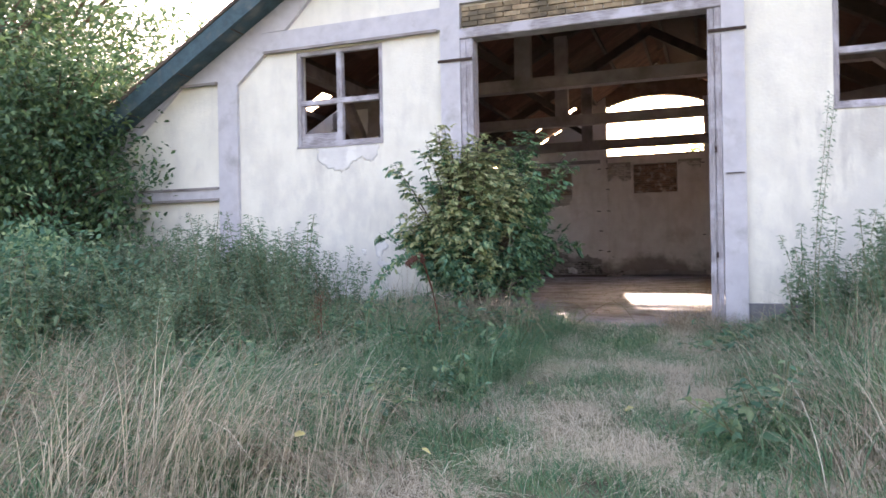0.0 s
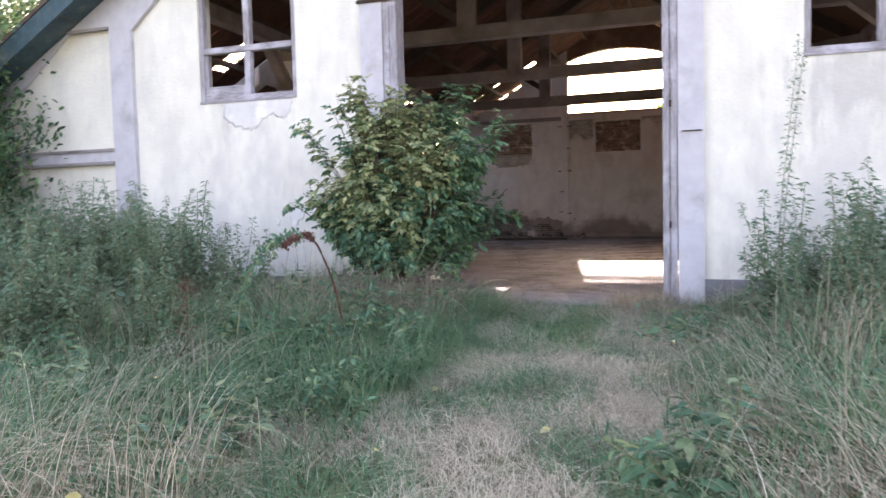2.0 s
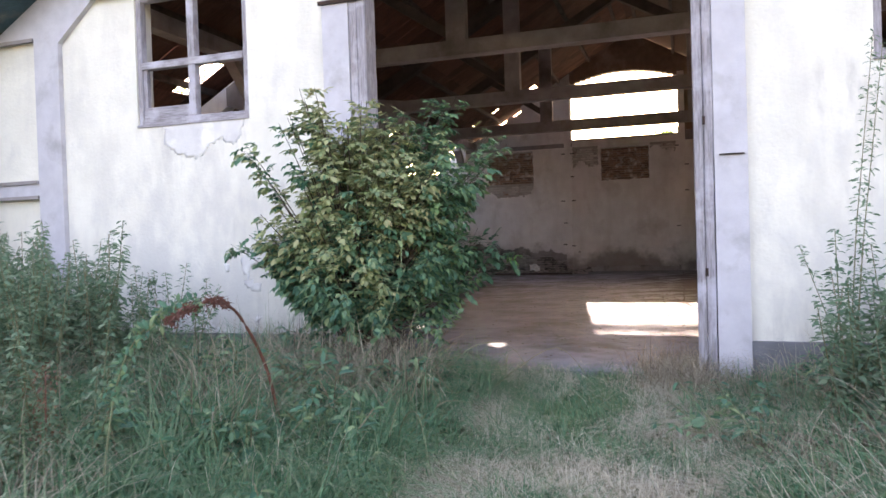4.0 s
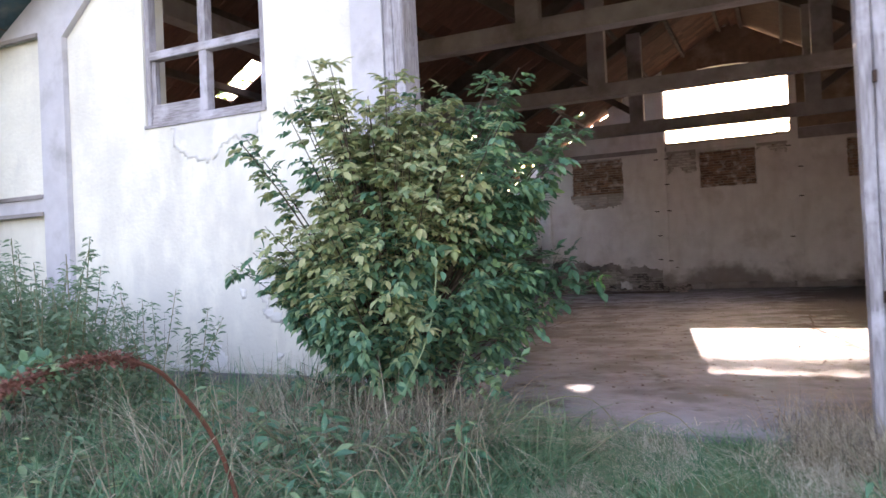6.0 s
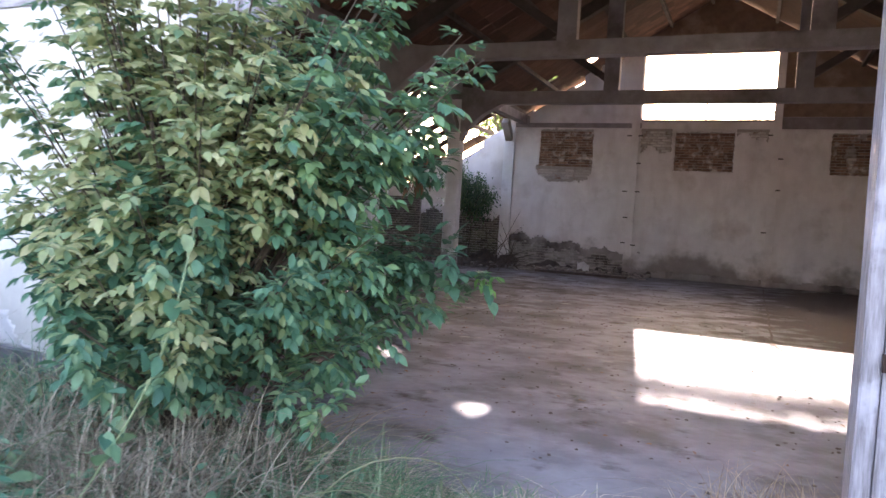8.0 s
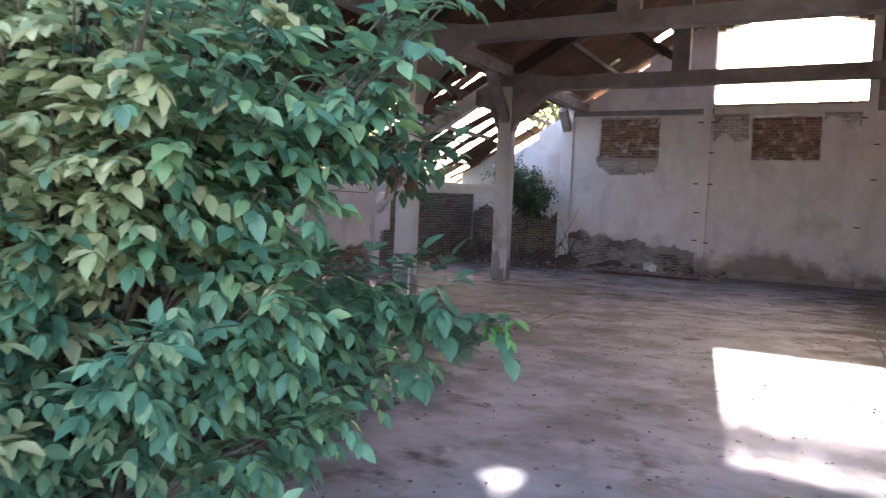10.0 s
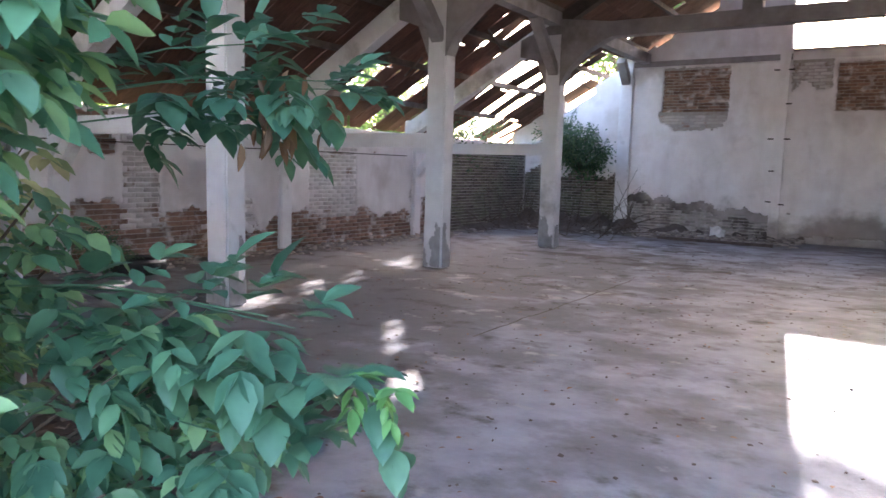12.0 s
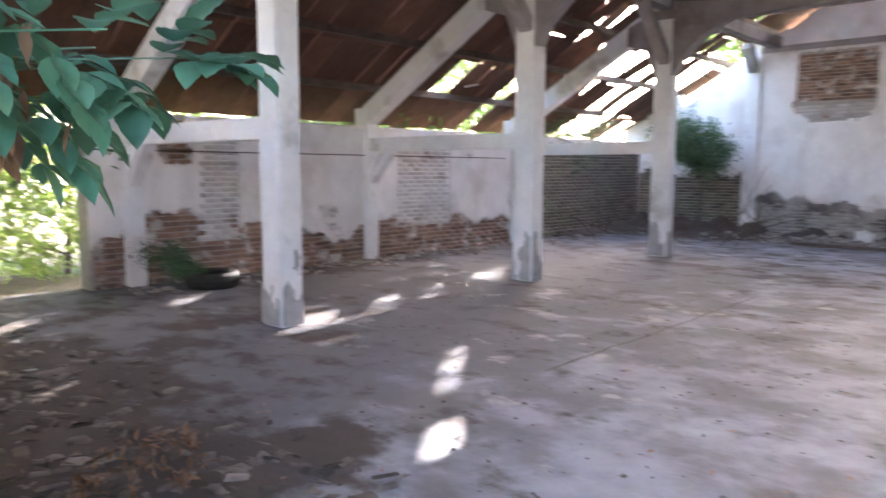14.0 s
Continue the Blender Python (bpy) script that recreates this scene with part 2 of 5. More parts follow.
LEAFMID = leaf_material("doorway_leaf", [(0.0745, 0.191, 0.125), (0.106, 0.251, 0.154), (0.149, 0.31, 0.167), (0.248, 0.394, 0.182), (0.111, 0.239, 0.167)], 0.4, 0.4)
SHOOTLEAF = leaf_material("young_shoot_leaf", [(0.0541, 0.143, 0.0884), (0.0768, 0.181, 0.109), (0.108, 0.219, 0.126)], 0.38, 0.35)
LEAFTOP = leaf_material("bush_leaf_yellow_green", [(0.217, 0.305, 0.15), (0.375, 0.42, 0.207), (0.563, 0.544, 0.301), (0.118, 0.238, 0.132)], 0.45, 0.4)
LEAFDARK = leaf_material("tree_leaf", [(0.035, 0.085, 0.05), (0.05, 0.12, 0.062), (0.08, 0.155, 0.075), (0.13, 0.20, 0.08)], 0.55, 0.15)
# LEAFGLOW and LEAFSUN: sunlit brightness is put into the leaf colours
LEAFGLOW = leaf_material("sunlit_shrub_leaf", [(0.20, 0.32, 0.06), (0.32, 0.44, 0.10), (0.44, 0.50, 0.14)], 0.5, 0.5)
LEAFSUN = leaf_material("sunlit_pale_leaf", [(0.08, 0.15, 0.05), (0.13, 0.21, 0.06), (0.20, 0.27, 0.08)], 0.5, 0.5)
YOUNG = leaf_material("young_leaf", [(0.12, 0.30, 0.10), (0.18, 0.38, 0.13)], 0.4, 0.45)
RUSTSEED = leaf_material("rusty_seed", [(0.15, 0.06, 0.045), (0.23, 0.10, 0.075), (0.11, 0.05, 0.04)], 0.8, 0.15)
VINE = leaf_material("pale_vine", [(0.20, 0.28, 0.14), (0.26, 0.33, 0.18)], 0.6, 0.1)
DEADLEAF = leaf_material("dead_leaf", [(0.16, 0.09, 0.05), (0.26, 0.15, 0.09), (0.20, 0.13, 0.10)], 0.8)
YELLOW = leaf_material("yellow_leaf", [(0.65, 0.58, 0.22), (0.72, 0.66, 0.32)], 0.6)
GREENGRASS = leaf_material("green_grass", [(0.0604, 0.172, 0.0975), (0.0966, 0.241, 0.135), (0.156, 0.299, 0.158), (0.266, 0.333, 0.195)], 0.6, 0.35)
DRYGRASS = leaf_material("dry_grass", [(0.11, 0.085, 0.062), (0.36, 0.30, 0.225), (0.62, 0.55, 0.43), (0.21, 0.165, 0.12)], 0.75, 0.35)
STRAW = leaf_material("pale_straw", [(0.40, 0.355, 0.27), (0.61, 0.555, 0.44), (0.77, 0.72, 0.59)], 0.7, 0.35)
WEED = leaf_material("weed_leaf", [(0.101, 0.19, 0.121), (0.159, 0.265, 0.163), (0.265, 0.35, 0.231)], 0.6, 0.4)
STALK = leaf_material("weed_stalk", [(0.24, 0.20, 0.13), (0.16, 0.19, 0.10), (0.32, 0.26, 0.18)], 0.8, 0.1)


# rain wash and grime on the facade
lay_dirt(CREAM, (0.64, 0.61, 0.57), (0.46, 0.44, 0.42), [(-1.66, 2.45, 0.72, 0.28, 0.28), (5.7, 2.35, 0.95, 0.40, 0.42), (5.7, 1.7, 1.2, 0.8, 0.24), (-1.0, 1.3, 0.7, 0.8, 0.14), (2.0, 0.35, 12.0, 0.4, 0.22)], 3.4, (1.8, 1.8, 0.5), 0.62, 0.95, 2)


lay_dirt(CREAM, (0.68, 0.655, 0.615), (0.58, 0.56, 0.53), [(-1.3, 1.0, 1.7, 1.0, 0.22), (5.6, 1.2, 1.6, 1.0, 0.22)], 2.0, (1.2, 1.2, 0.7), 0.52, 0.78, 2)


lay_dirt(INNER, (0.42, 0.36, 0.33), (0.22, 0.185, 0.17), [(2.0, 0.0, 14.0, 0.62, 0.42), (1.7, 0.3, 1.0, 0.5, 0.25), (1.0, 3.8, 0.7, 0.5, 0.16), (3.0, 3.9, 0.6, 0.4, 0.14)], 1.6, (1.0, 1.0, 1.0), 0.58, 1.0, 2)


# ---- mesh helpers ----
def part(name, bm, mat, parent=None, label=""):
    me = bpy.data.meshes.new(name)
    bm.to_mesh(me)
    bm.free()
    me.materials.append(mat)
    ob = new(name, me)
    if parent:
        ob.parent = parent
    if label:
        ob["label"] = label
    return ob


def box(bm, x0, y0, z0, x1, y1, z1):
    v = [bm.verts.new((x, y, z)) for z in (z0, z1) for y in (y0, y1) for x in (x0, x1)]
    for f in ((0, 2, 3, 1), (4, 5, 7, 6), (0, 1, 5, 4), (2, 6, 7, 3), (0, 4, 6, 2), (1, 3, 7, 5)):
        bm.faces.new([v[i] for i in f])
    return v


def boxes(*dims):
    bm = bmesh.new()
    for d in dims:
        box(bm, *d)
    return bm


def soft_box(dims, r=0.012, wobble=0.0, cuts=0):
    """A box with worn, rounded edges."""
    bm = boxes(dims)
    if cuts:
        edges = sorted(bm.edges, key=lambda e: -e.calc_length())[:4]
        bmesh.ops.subdivide_edges(bm, edges=edges, cuts=cuts, use_grid_fill=True)
    if wobble:
        for v in bm.verts:
            v.co += Vector((noise.noise(v.co * 1.7), noise.noise(v.co * 1.7 + Vector((9, 0, 0))), 0)) * wobble
    sharp = [e for e in bm.edges if len(e.link_faces) == 2 and e.calc_face_angle(0) > 0.8]
    bmesh.ops.bevel(bm, geom=sharp, offset=r, segments=2, affect="EDGES")
    return bm


def prism(bm, pts, y0, y1):
    """A polygon in x, z pushed from y0 to y1."""
    a = [bm.verts.new((x, y0, z)) for x, z in pts]
    b = [bm.verts.new((x, y1, z)) for x, z in pts]
    bm.faces.new(a)
    bm.faces.new(b[::-1])
    for i in range(len(pts)):
        j = (i + 1) % len(pts)
        bm.faces.new((a[i], b[i], b[j], a[j]))
    bmesh.ops.recalc_face_normals(bm, faces=bm.faces[-len(pts) - 2:])


def beam(bm, p, q, w, h, up=(0, 0, 1)):
    """A bar of width w and height h from p to q."""
    p, q = Vector(p), Vector(q)
    d = (q - p).normalized()
    s = d.cross(Vector(up)).normalized() * (w / 2)
    u = s.cross(d).normalized() * (h / 2)
    vs = [bm.verts.new(c + a * s + b * u) for c in (p, q) for a, b in ((-1, -1), (1, -1), (1, 1), (-1, 1))]
    for f in ((0, 1, 2, 3), (7, 6, 5, 4), (0, 4, 5, 1), (1, 5, 6, 2), (2, 6, 7, 3), (3, 7, 4, 0)):
        bm.faces.new([vs[i] for i in f])


def tube(bm, pts, r0, r1, sides=6):
    rings = []
    for i, p in enumerate(pts):
        p = Vector(p)
        d = (Vector(pts[min(i + 1, len(pts) - 1)]) - Vector(pts[max(i - 1, 0)])).normalized()
        s = d.orthogonal().normalized()
        t = d.cross(s)
        r = r0 + (r1 - r0) * i / max(1, len(pts) - 1)
        rings.append([bm.verts.new(p + (s * math.cos(k * math.tau / sides) + t * math.sin(k * math.tau / sides)) * r) for k in range(sides)])
    for a, b in zip(rings, rings[1:]):
        for k in range(sides):
            bm.faces.new((a[k], a[(k + 1) % sides], b[(k + 1) % sides], b[k]))
    bm.faces.new(rings[0][::-1])
    bm.faces.new(rings[-1])


def mesh_arrays(name, verts, quads, mat, parent=None):
    """A mesh from arrays: verts (n, 3), quads (m, 4)."""
    me = bpy.data.meshes.new(name)
    verts, quads = np.asarray(verts, np.float32), np.asarray(quads, np.int32)
    me.vertices.add(len(verts))
    me.vertices.foreach_set("co", verts.ravel())
    me.loops.add(quads.size)
    me.loops.foreach_set("vertex_index", quads.ravel())
    me.polygons.add(len(quads))
    me.polygons.foreach_set("loop_start", np.arange(len(quads), dtype=np.int32) * 4)
    me.update(calc_edges=True)
    me.materials.append(mat)
    ob = new(name, me)
    if parent:
        ob.parent = parent
    return ob


def thing(name, label, category, group="", kind="", at=(0, 0, 0)):
    ob = new(name)
    ob.location = at
    return tagged(ob, label, category, group, kind)


def structure(name, bm, mat, label, category):
    return tagged(part(name, bm, mat), label, category, kind="structure")


# ---- plan ----
XC = 1.97                      # ridge and door axis
WALL_X, EAVE_Z, SLOPE = -6.47, 2.62, 0.58
FAR_Y = 17.1
TRUSS_Y = (3.97, 7.87, 11.74)
RNG = np.random.default_rng(7)


def roof_z(x):
    return EAVE_Z + SLOPE * ((XC - abs(x - XC)) - WALL_X)


def ground_z(x, y):
    base = -0.05 - 0.047 * np.maximum(0, -np.asarray(y, float) - 0.2)
    side = np.clip((np.abs(np.asarray(x, float) - 2.6) - 1.0) / 2.5, 0, 1) * 0.10
    out = np.where(np.asarray(y, float) < -0.1, side, 0)
    return base + out * np.clip((-np.asarray(y, float) - 0.1) / 1.0, 0, 1)


# ---- ground ----
gx = np.concatenate([[-600, -200, -80, -40, -25], np.arange(-14, 16, 0.4), [25, 40, 80, 200, 600]])
gy = np.concatenate([[-600, -200, -80, -40, -22], np.arange(-15, 0.2, 0.3), [0.4, 6, 12, 18, 25, 40, 80, 200, 600]])
GX, GY = np.meshgrid(gx, gy)
GZ = ground_z(GX, np.maximum(GY, -15))
rough_ground = np.array([[noise.noise((x * 0.9, y * 0.9, 0)) * 0.04 for x in gx] for y in gy])
GZ = np.where((GY < -0.3) & (GY > -16), GZ + rough_ground, GZ)
nx = len(gx)
quads = np.array([(j * nx + i, j * nx + i + 1, (j + 1) * nx + i + 1, (j + 1) * nx + i) for j in range(len(gy) - 1) for i in range(nx - 1)])
tagged(mesh_arrays("ground", np.stack([GX, GY, GZ], -1).reshape(-1, 3), quads, GROUND), "dry trodden earth ground under grass and weeds", "ground", kind="structure")

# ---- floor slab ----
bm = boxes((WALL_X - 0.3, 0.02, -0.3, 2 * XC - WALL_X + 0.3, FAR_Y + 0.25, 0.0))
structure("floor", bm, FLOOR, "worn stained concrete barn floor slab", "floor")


# ---- gable walls ----
def gable(bm, openings, y0, y1, x_lo=WALL_X - 0.3, z_lo=-0.3, notches=(), top=0.085):
    """A gable wall with rectangular openings (x0, x1, z0, z1), in upright strips."""
    x_hi = 2 * XC - x_lo
    xs = sorted({x_lo, x_hi, XC, *[v for o in openings for v in o[:2]], *[v for o in notches for v in o[:2]]})
    for a, b in zip(xs, xs[1:]):
        holes = sorted([o for o in openings if o[0] <= a + 1e-6 and o[1] >= b - 1e-6], key=lambda o: o[2])
        z = z_lo
        for o in holes:
            if o[2] > z:
                prism(bm, [(a, z), (b, z), (b, o[2]), (a, o[2])], y0, y1)
            z = o[3]
        low = sum(o[2] for o in notches if o[0] <= a + 1e-6 and o[1] >= b - 1e-6)
        prism(bm, [(a, z), (b, z), (b, roof_z(b) + top - low), (a, roof_z(a) + top - low)], y0, y1)


WIN_L = (-2.39, -0.94, 2.63, 4.08)
WIN_R = (4.91, 6.34, 2.63, 4.06)
bm = bmesh.new()
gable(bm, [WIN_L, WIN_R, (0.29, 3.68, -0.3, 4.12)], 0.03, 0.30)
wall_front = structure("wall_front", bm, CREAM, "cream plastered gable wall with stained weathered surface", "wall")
# far window: flat sides and a shallow arched head, cut in upright strips
FAR_WIN = [(0.18 + 0.168 * k, 0.18 + 0.168 * (k + 1), 4.31, 6.07 + 0.33 * (1 - ((k - 9.5) / 10) ** 2)) for k in range(20)]
bm = bmesh.new()
NOTCHES = ((-3.2, -2.9, 0.12), (-2.9, -2.5, 0.19), (-2.5, -2.25, 0.14), (-2.25, -1.95, 0.20), (-1.95, -1.75, 0.11), (-1.75, -1.45, 0.19), (-1.2, -1.0, 0.15), (-0.55, -0.4, 0.15), (-5.3, -4.4, 0.35), (-4.4, -3.8, 0.15))
gable(bm, FAR_WIN, FAR_Y, FAR_Y + 0.25, notches=NOTCHES, top=0.02)
wall_back = structure("wall_back", bm, MORTAR, "limewashed inner gable wall, patchy and damp at base", "wall")


def mirror_x(pts):
    return [(2 * XC - x, z) for x, z in pts][::-1]


# raised painted frame on the facade
FRAME = [
    [(-3.80, 0.25), (-3.44, 0.25), (-3.44, 4.43), (-3.80, 4.43)],                       # post
    [(-3.44, 4.12), (0.0, 4.12), (0.0, 4.43), (-3.44, 4.43)],                           # rail over the window
    [(-3.44, 3.66), (-2.90, 4.12), (-3.44, 4.12)],                                      # haunch
    [(-5.90, 1.88), (-3.80, 1.88), (-3.80, 2.06), (-5.90, 2.06)],                       # low rail
    [(-5.35, 3.05), (-4.52, 3.73), (-3.80, 3.73), (-3.80, 4.00), (-3.80, 4.6), (-6.2, 3.3), (-6.2, 2.45)],
    [(-3.44, 4.43), (-2.55, 4.43), (-2.05, 4.90), (-2.05, 5.9), (-3.44, 4.9)],        # upper raker
    [(-2.05, 4.90), (0.0, 6.0), (0.0, 6.55), (-2.05, 5.6)],
]
for i, pts in enumerate(FRAME):
    pts = [(x, min(z, roof_z(x) + 0.04)) for x, z in pts]
    for q in (pts, mirror_x(pts)) if i not in (1,) else (pts, [(3.94, 4.12), (2 * XC + 3.44, 4.12), (2 * XC + 3.44, 4.43), (3.94, 4.43)]):
        bm = bmesh.new()
        prism(bm, q, -0.035, 0.032)
        part("frame_strip", bm, LILAC, wall_front, "grey painted raised frame band")
for x0, x1, z in ((-5.9, -3.8, 1.885), (-5.9, -3.8, 2.065), (-2.92, -0.05, 4.115), (-4.52, -3.8, 3.735)):
    part("drip_moulding", soft_box((x0, -0.06, z - 0.02, x1, -0.02, z + 0.02), 0.006), SOOTY, wall_front, "dark drip moulding")
for x0, x1 in ((-6.7, 0.0), (3.94, 10.6)):
    part("plinth", soft_box((x0, -0.03, -0.5, x1, 0.033, 0.30), 0.015), PLINTH, wall_front, "dark grey render plinth")


def ragged(bm, cx, cz, rx, rz, y0, y1, seed, n=40):
    """A thin slab of render with a ragged outline."""
    pts = []
    for k in range(n):
        a = k * math.tau / n
        r = 1 + 0.45 * noise.noise((math.cos(a) * 1.6 + seed, math.sin(a) * 1.6, seed)) + 0.15 * noise.noise((math.cos(a) * 6, math.sin(a) * 6, seed))
        r += 0.22 * noise.noise((math.cos(a) * 13, math.sin(a) * 13, seed + 2))
        sx = abs(math.cos(a)) ** 0.6 * math.copysign(1, math.cos(a))
        sz = abs(math.sin(a)) ** 0.6 * math.copysign(1, math.sin(a))
        pts.append((cx + rx * r * sx, cz + rz * r * sz))
    prism(bm, pts, y0, y1)


# door surround
for x0, x1, lab in ((0.0, 0.29, "left"), (3.68, 3.945, "right")):
    part("door_pillar", soft_box((x0, -0.06, -0.4, x1, 0.32, 4.45), 0.015), LILAC, wall_front, "pale grey painted concrete door pillar")
bm = bmesh.new()
box(bm, 0.0, -0.05, 4.45, 3.945, 0.31, 4.75)
part("door_head_band", bm, LILAC, wall_front)

door_frame = thing("door_frame", "weathered grey wooden frame of a wide barn doorway without doors", "door frame", kind="structure")
for x0, x1 in ((0.292, 0.48), (3.52, 3.678)):
    n_board = 2
    w = (x1 - x0) / n_board
    for k in range(n_board):
        part("jamb_board", soft_box((x0 + k * w, -0.045 - 0.012 * k, -0.1, x0 + (k + 1) * w - 0.004, 0.20, 3.95), 0.008, 0.01, 8), OLDWOOD, door_frame, "cracked wooden jamb board")
part("lintel", soft_box((0.292, -0.075, 3.952, 3.678, 0.20, 4.09), 0.01, 0.012, 8), OLDWOODX, door_frame, "weathered wooden lintel")
for x0, x1, z in ((-0.03, 0.47, 3.66), (3.53, 3.97, 3.66), (3.72, 3.92, 1.90)):
    part("hinge_strap", soft_box((x0, -0.085, z - (0.018 if z > 3 else 0.005), x1, -0.06, z + (0.018 if z > 3 else 0.005)), 0.002), IRON, door_frame, "rusty iron strap")
for x, z in ((3.60, 2.2), (3.6, 0.9)):
    part("hinge_pin", soft_box((x - 0.011, -0.085, z - 0.035, x + 0.011, -0.055, z + 0.035), 0.004), IRON, door_frame, "rusty hinge pin")


def brickwork(x0, x1, z0, z1, parent, face_y, mat, depth=0.05, bl=0.245, bh=0.072, out=-1, axis="y", keep=None, limit=300, seed=1):
    """Courses of bricks in running bond over mortar, each brick an object sharing one of four meshes."""
    meshes = []
    rnd = random.Random(seed)
    for k in range(5):
        bmk = soft_box((-0.5 * (bl - 0.012), -depth / 2, -0.5 * (bh - 0.012), 0.5 * (bl - 0.012), depth / 2, 0.5 * (bh - 0.012)), 0.004)
        for v in bmk.verts:
            v.co += Vector((rnd.uniform(-1, 1), rnd.uniform(-1, 1), rnd.uniform(-1, 1))) * 0.003
        me = bpy.data.meshes.new("brick")
        bmk.to_mesh(me)
        bmk.free()
        me.materials.append(mat)
        meshes.append(me)
    count = 0
    rows = int((z1 - z0) / bh)
    for r in range(rows):
        off = (r % 2) * bl / 2
        u = x0 - off
        while u < x1:
            a, b = max(u, x0), min(u + bl, x1)
            u += bl
            if b - a < 0.05:
                continue
            c, z = (a + b) / 2, z0 + (r + 0.5) * bh
            if keep and not keep(c, z):
                continue
            if count >= limit:
                return
            ob = new("brick", rnd.choice(meshes))
            ob.parent = parent
            d = face_y + out * rnd.uniform(-0.006, 0.006)
            if axis == "y":
                ob.matrix_world = pose(c, d, z, 0, rnd.uniform(-0.6, 0.6), rnd.choice((0, 180))) @ Matrix.Diagonal(((b - a) / bl, 1, 1, 1))
            else:
                ob.matrix_world = pose(d, c, z, rnd.uniform(-0.6, 0.6), 0, rnd.choice((90, 270))) @ Matrix.Diagonal(((b - a) / bl, 1, 1, 1))
            count += 1


# ---- windows of the facade ----
def barn_window(name, w, low_board):
    x0, x1, z0, z1 = w
    win = thing(name, "weathered grey wooden four-pane window frame without glass", "window", kind="structure")
    t, y0, y1 = 0.065, 0.05, 0.14
    zm, xm = z0 + 0.66, (x0 + x1) / 2
    for d in ((x0, y0, z0, x0 + t, y1, z1), (x1 - t, y0, z0, x1, y1, z1)):
        part("window_stile", soft_box(d, 0.006, 0.006, 4), OLDWOOD, win)
    for d in ((x0 + t, y0, z0, x1 - t, y1, z0 + t), (x0 + t, y0, z1 - t, x1 - t, y1, z1), (x0 + t, y0 - 0.012, zm - 0.04, x1 - t, y1, zm + 0.04)):
        part("window_rail", soft_box(d, 0.006, 0.006, 4), OLDWOODX, win)
    for d in ((xm - 0.045, y0 - 0.006, z0 + t, xm + 0.045, y1, zm - 0.04), (xm - 0.045, y0 - 0.006, zm + 0.04, xm + 0.045, y1, z1 - t)):
        part("mullion", soft_box(d, 0.006, 0.006, 3), OLDWOOD, win)
    part("window_sill", soft_box((x0, 0.012, z0 - 0.03, x1, 0.16, z0 - 0.002), 0.006), OLDWOODX, win, "cracked grey sill board")
    if low_board:
        part("casement_rail", soft_box((x0 + t, y0 + 0.02, z0 + t, xm - 0.045, y1 - 0.02, z0 + t + 0.13), 0.006), OLDWOODX, win, "wide bottom rail of broken casement")
        part("casement_stile", soft_box((x0 + t, y0 + 0.02, z0 + t + 0.13, x0 + t + 0.05, y1 - 0.02, zm - 0.04), 0.006), OLDWOOD, win)
    return win


barn_window("window_1", WIN_L, True)
barn_window("window_2", WIN_R, False)

# ---- far gable window, open to the sky ----
win = thing("window_3", "wide open gable window with a thin iron mullion", "window", kind="structure", at=(-0.14, 0, 0))
part("mullion", soft_box((1.83, FAR_Y + 0.1, 4.31, 1.87, FAR_Y + 0.15, 6.39), 0.004), IRON, win)
part("window_sill", soft_box((0.15, FAR_Y - 0.03, 4.25, 3.57, FAR_Y + 0.27, 4.308), 0.01), SOOTY, win)

# ---- side walls ----
RIGHT_X = 2 * XC - WALL_X
wall_left = structure("wall_left", boxes((WALL_X - 0.3, 0.3, -0.3, WALL_X, 1.5, 2.16), (WALL_X - 0.3, 3.55, -0.3, WALL_X, FAR_Y, 2.16)), MORTAR, "low side wall of crumbling brick with remains of limewash", "wall")
wall_right = structure("wall_right", boxes((RIGHT_X, 0.3, -0.3, RIGHT_X + 0.3, FAR_Y, 2.2)), INNER, "low limewashed side wall", "wall")

# ---- far gable details ----
part("wall_band", soft_box((-3.4, FAR_Y - 0.06, 4.07, 0.2, FAR_Y + 0.01, 4.20), 0.01), SOOTY, wall_back, "grey concrete band")
part("wall_band", soft_box((-3.4, FAR_Y - 0.055, 4.202, 0.2, FAR_Y + 0.01, 4.37), 0.01), INNER, wall_back)
part("wall_band", soft_box((3.66, FAR_Y - 0.06, 4.07, 7.3, FAR_Y + 0.01, 4.37), 0.01), SOOTY, wall_back, "grey concrete band")
for x0, x1, z1, m in ((-3.72, -3.40, 4.3, WHITEWASH), (-0.05, 0.17, 6.2, INNER), (3.5, 3.70, 6.2, INNER), (7.34, 7.66, 4.3, WHITEWASH)):
    part("pilaster", soft_box((x0, FAR_Y - 0.10, 0, x1, FAR_Y + 0.01, z1), 0.012), m, wall_back, "limewashed wall pilaster")
for x, z in ((-0.09, 3.85), (0.21, 3.85), (0.2, 3.1), (-0.12, 2.32), (0.22, 2.32), (-0.06, 1.6), (3.45, 3.9), (3.73, 3.3), (3.72, 2.5), (3.46, 1.4), (-0.08, 0.9), (0.2, 0.85)):
    part("iron_cramp", soft_box((x - 0.06, FAR_Y - 0.13, z - 0.014, x + 0.06, FAR_Y - 0.10, z + 0.014), 0.004), IRON, wall_back, "rusty iron cramp")
for x0 in (-3.72, 7.34):
    bm = bmesh.new()
    beam(bm, (x0 + 0.16, FAR_Y - 0.08, 3.72), (x0 + 0.16, FAR_Y - 0.55, 4.2), 0.2, 0.2, (1, 0, 0))
    part("corbel", bm, SOOTY, wall_back, "grey corbel at the pilaster head")
PANELS = ((-2.65, -1.09, 2.96, 4.01), (1.12, 2.60, 2.94, 3.98), (4.86, 6.34, 2.94, 3.96))

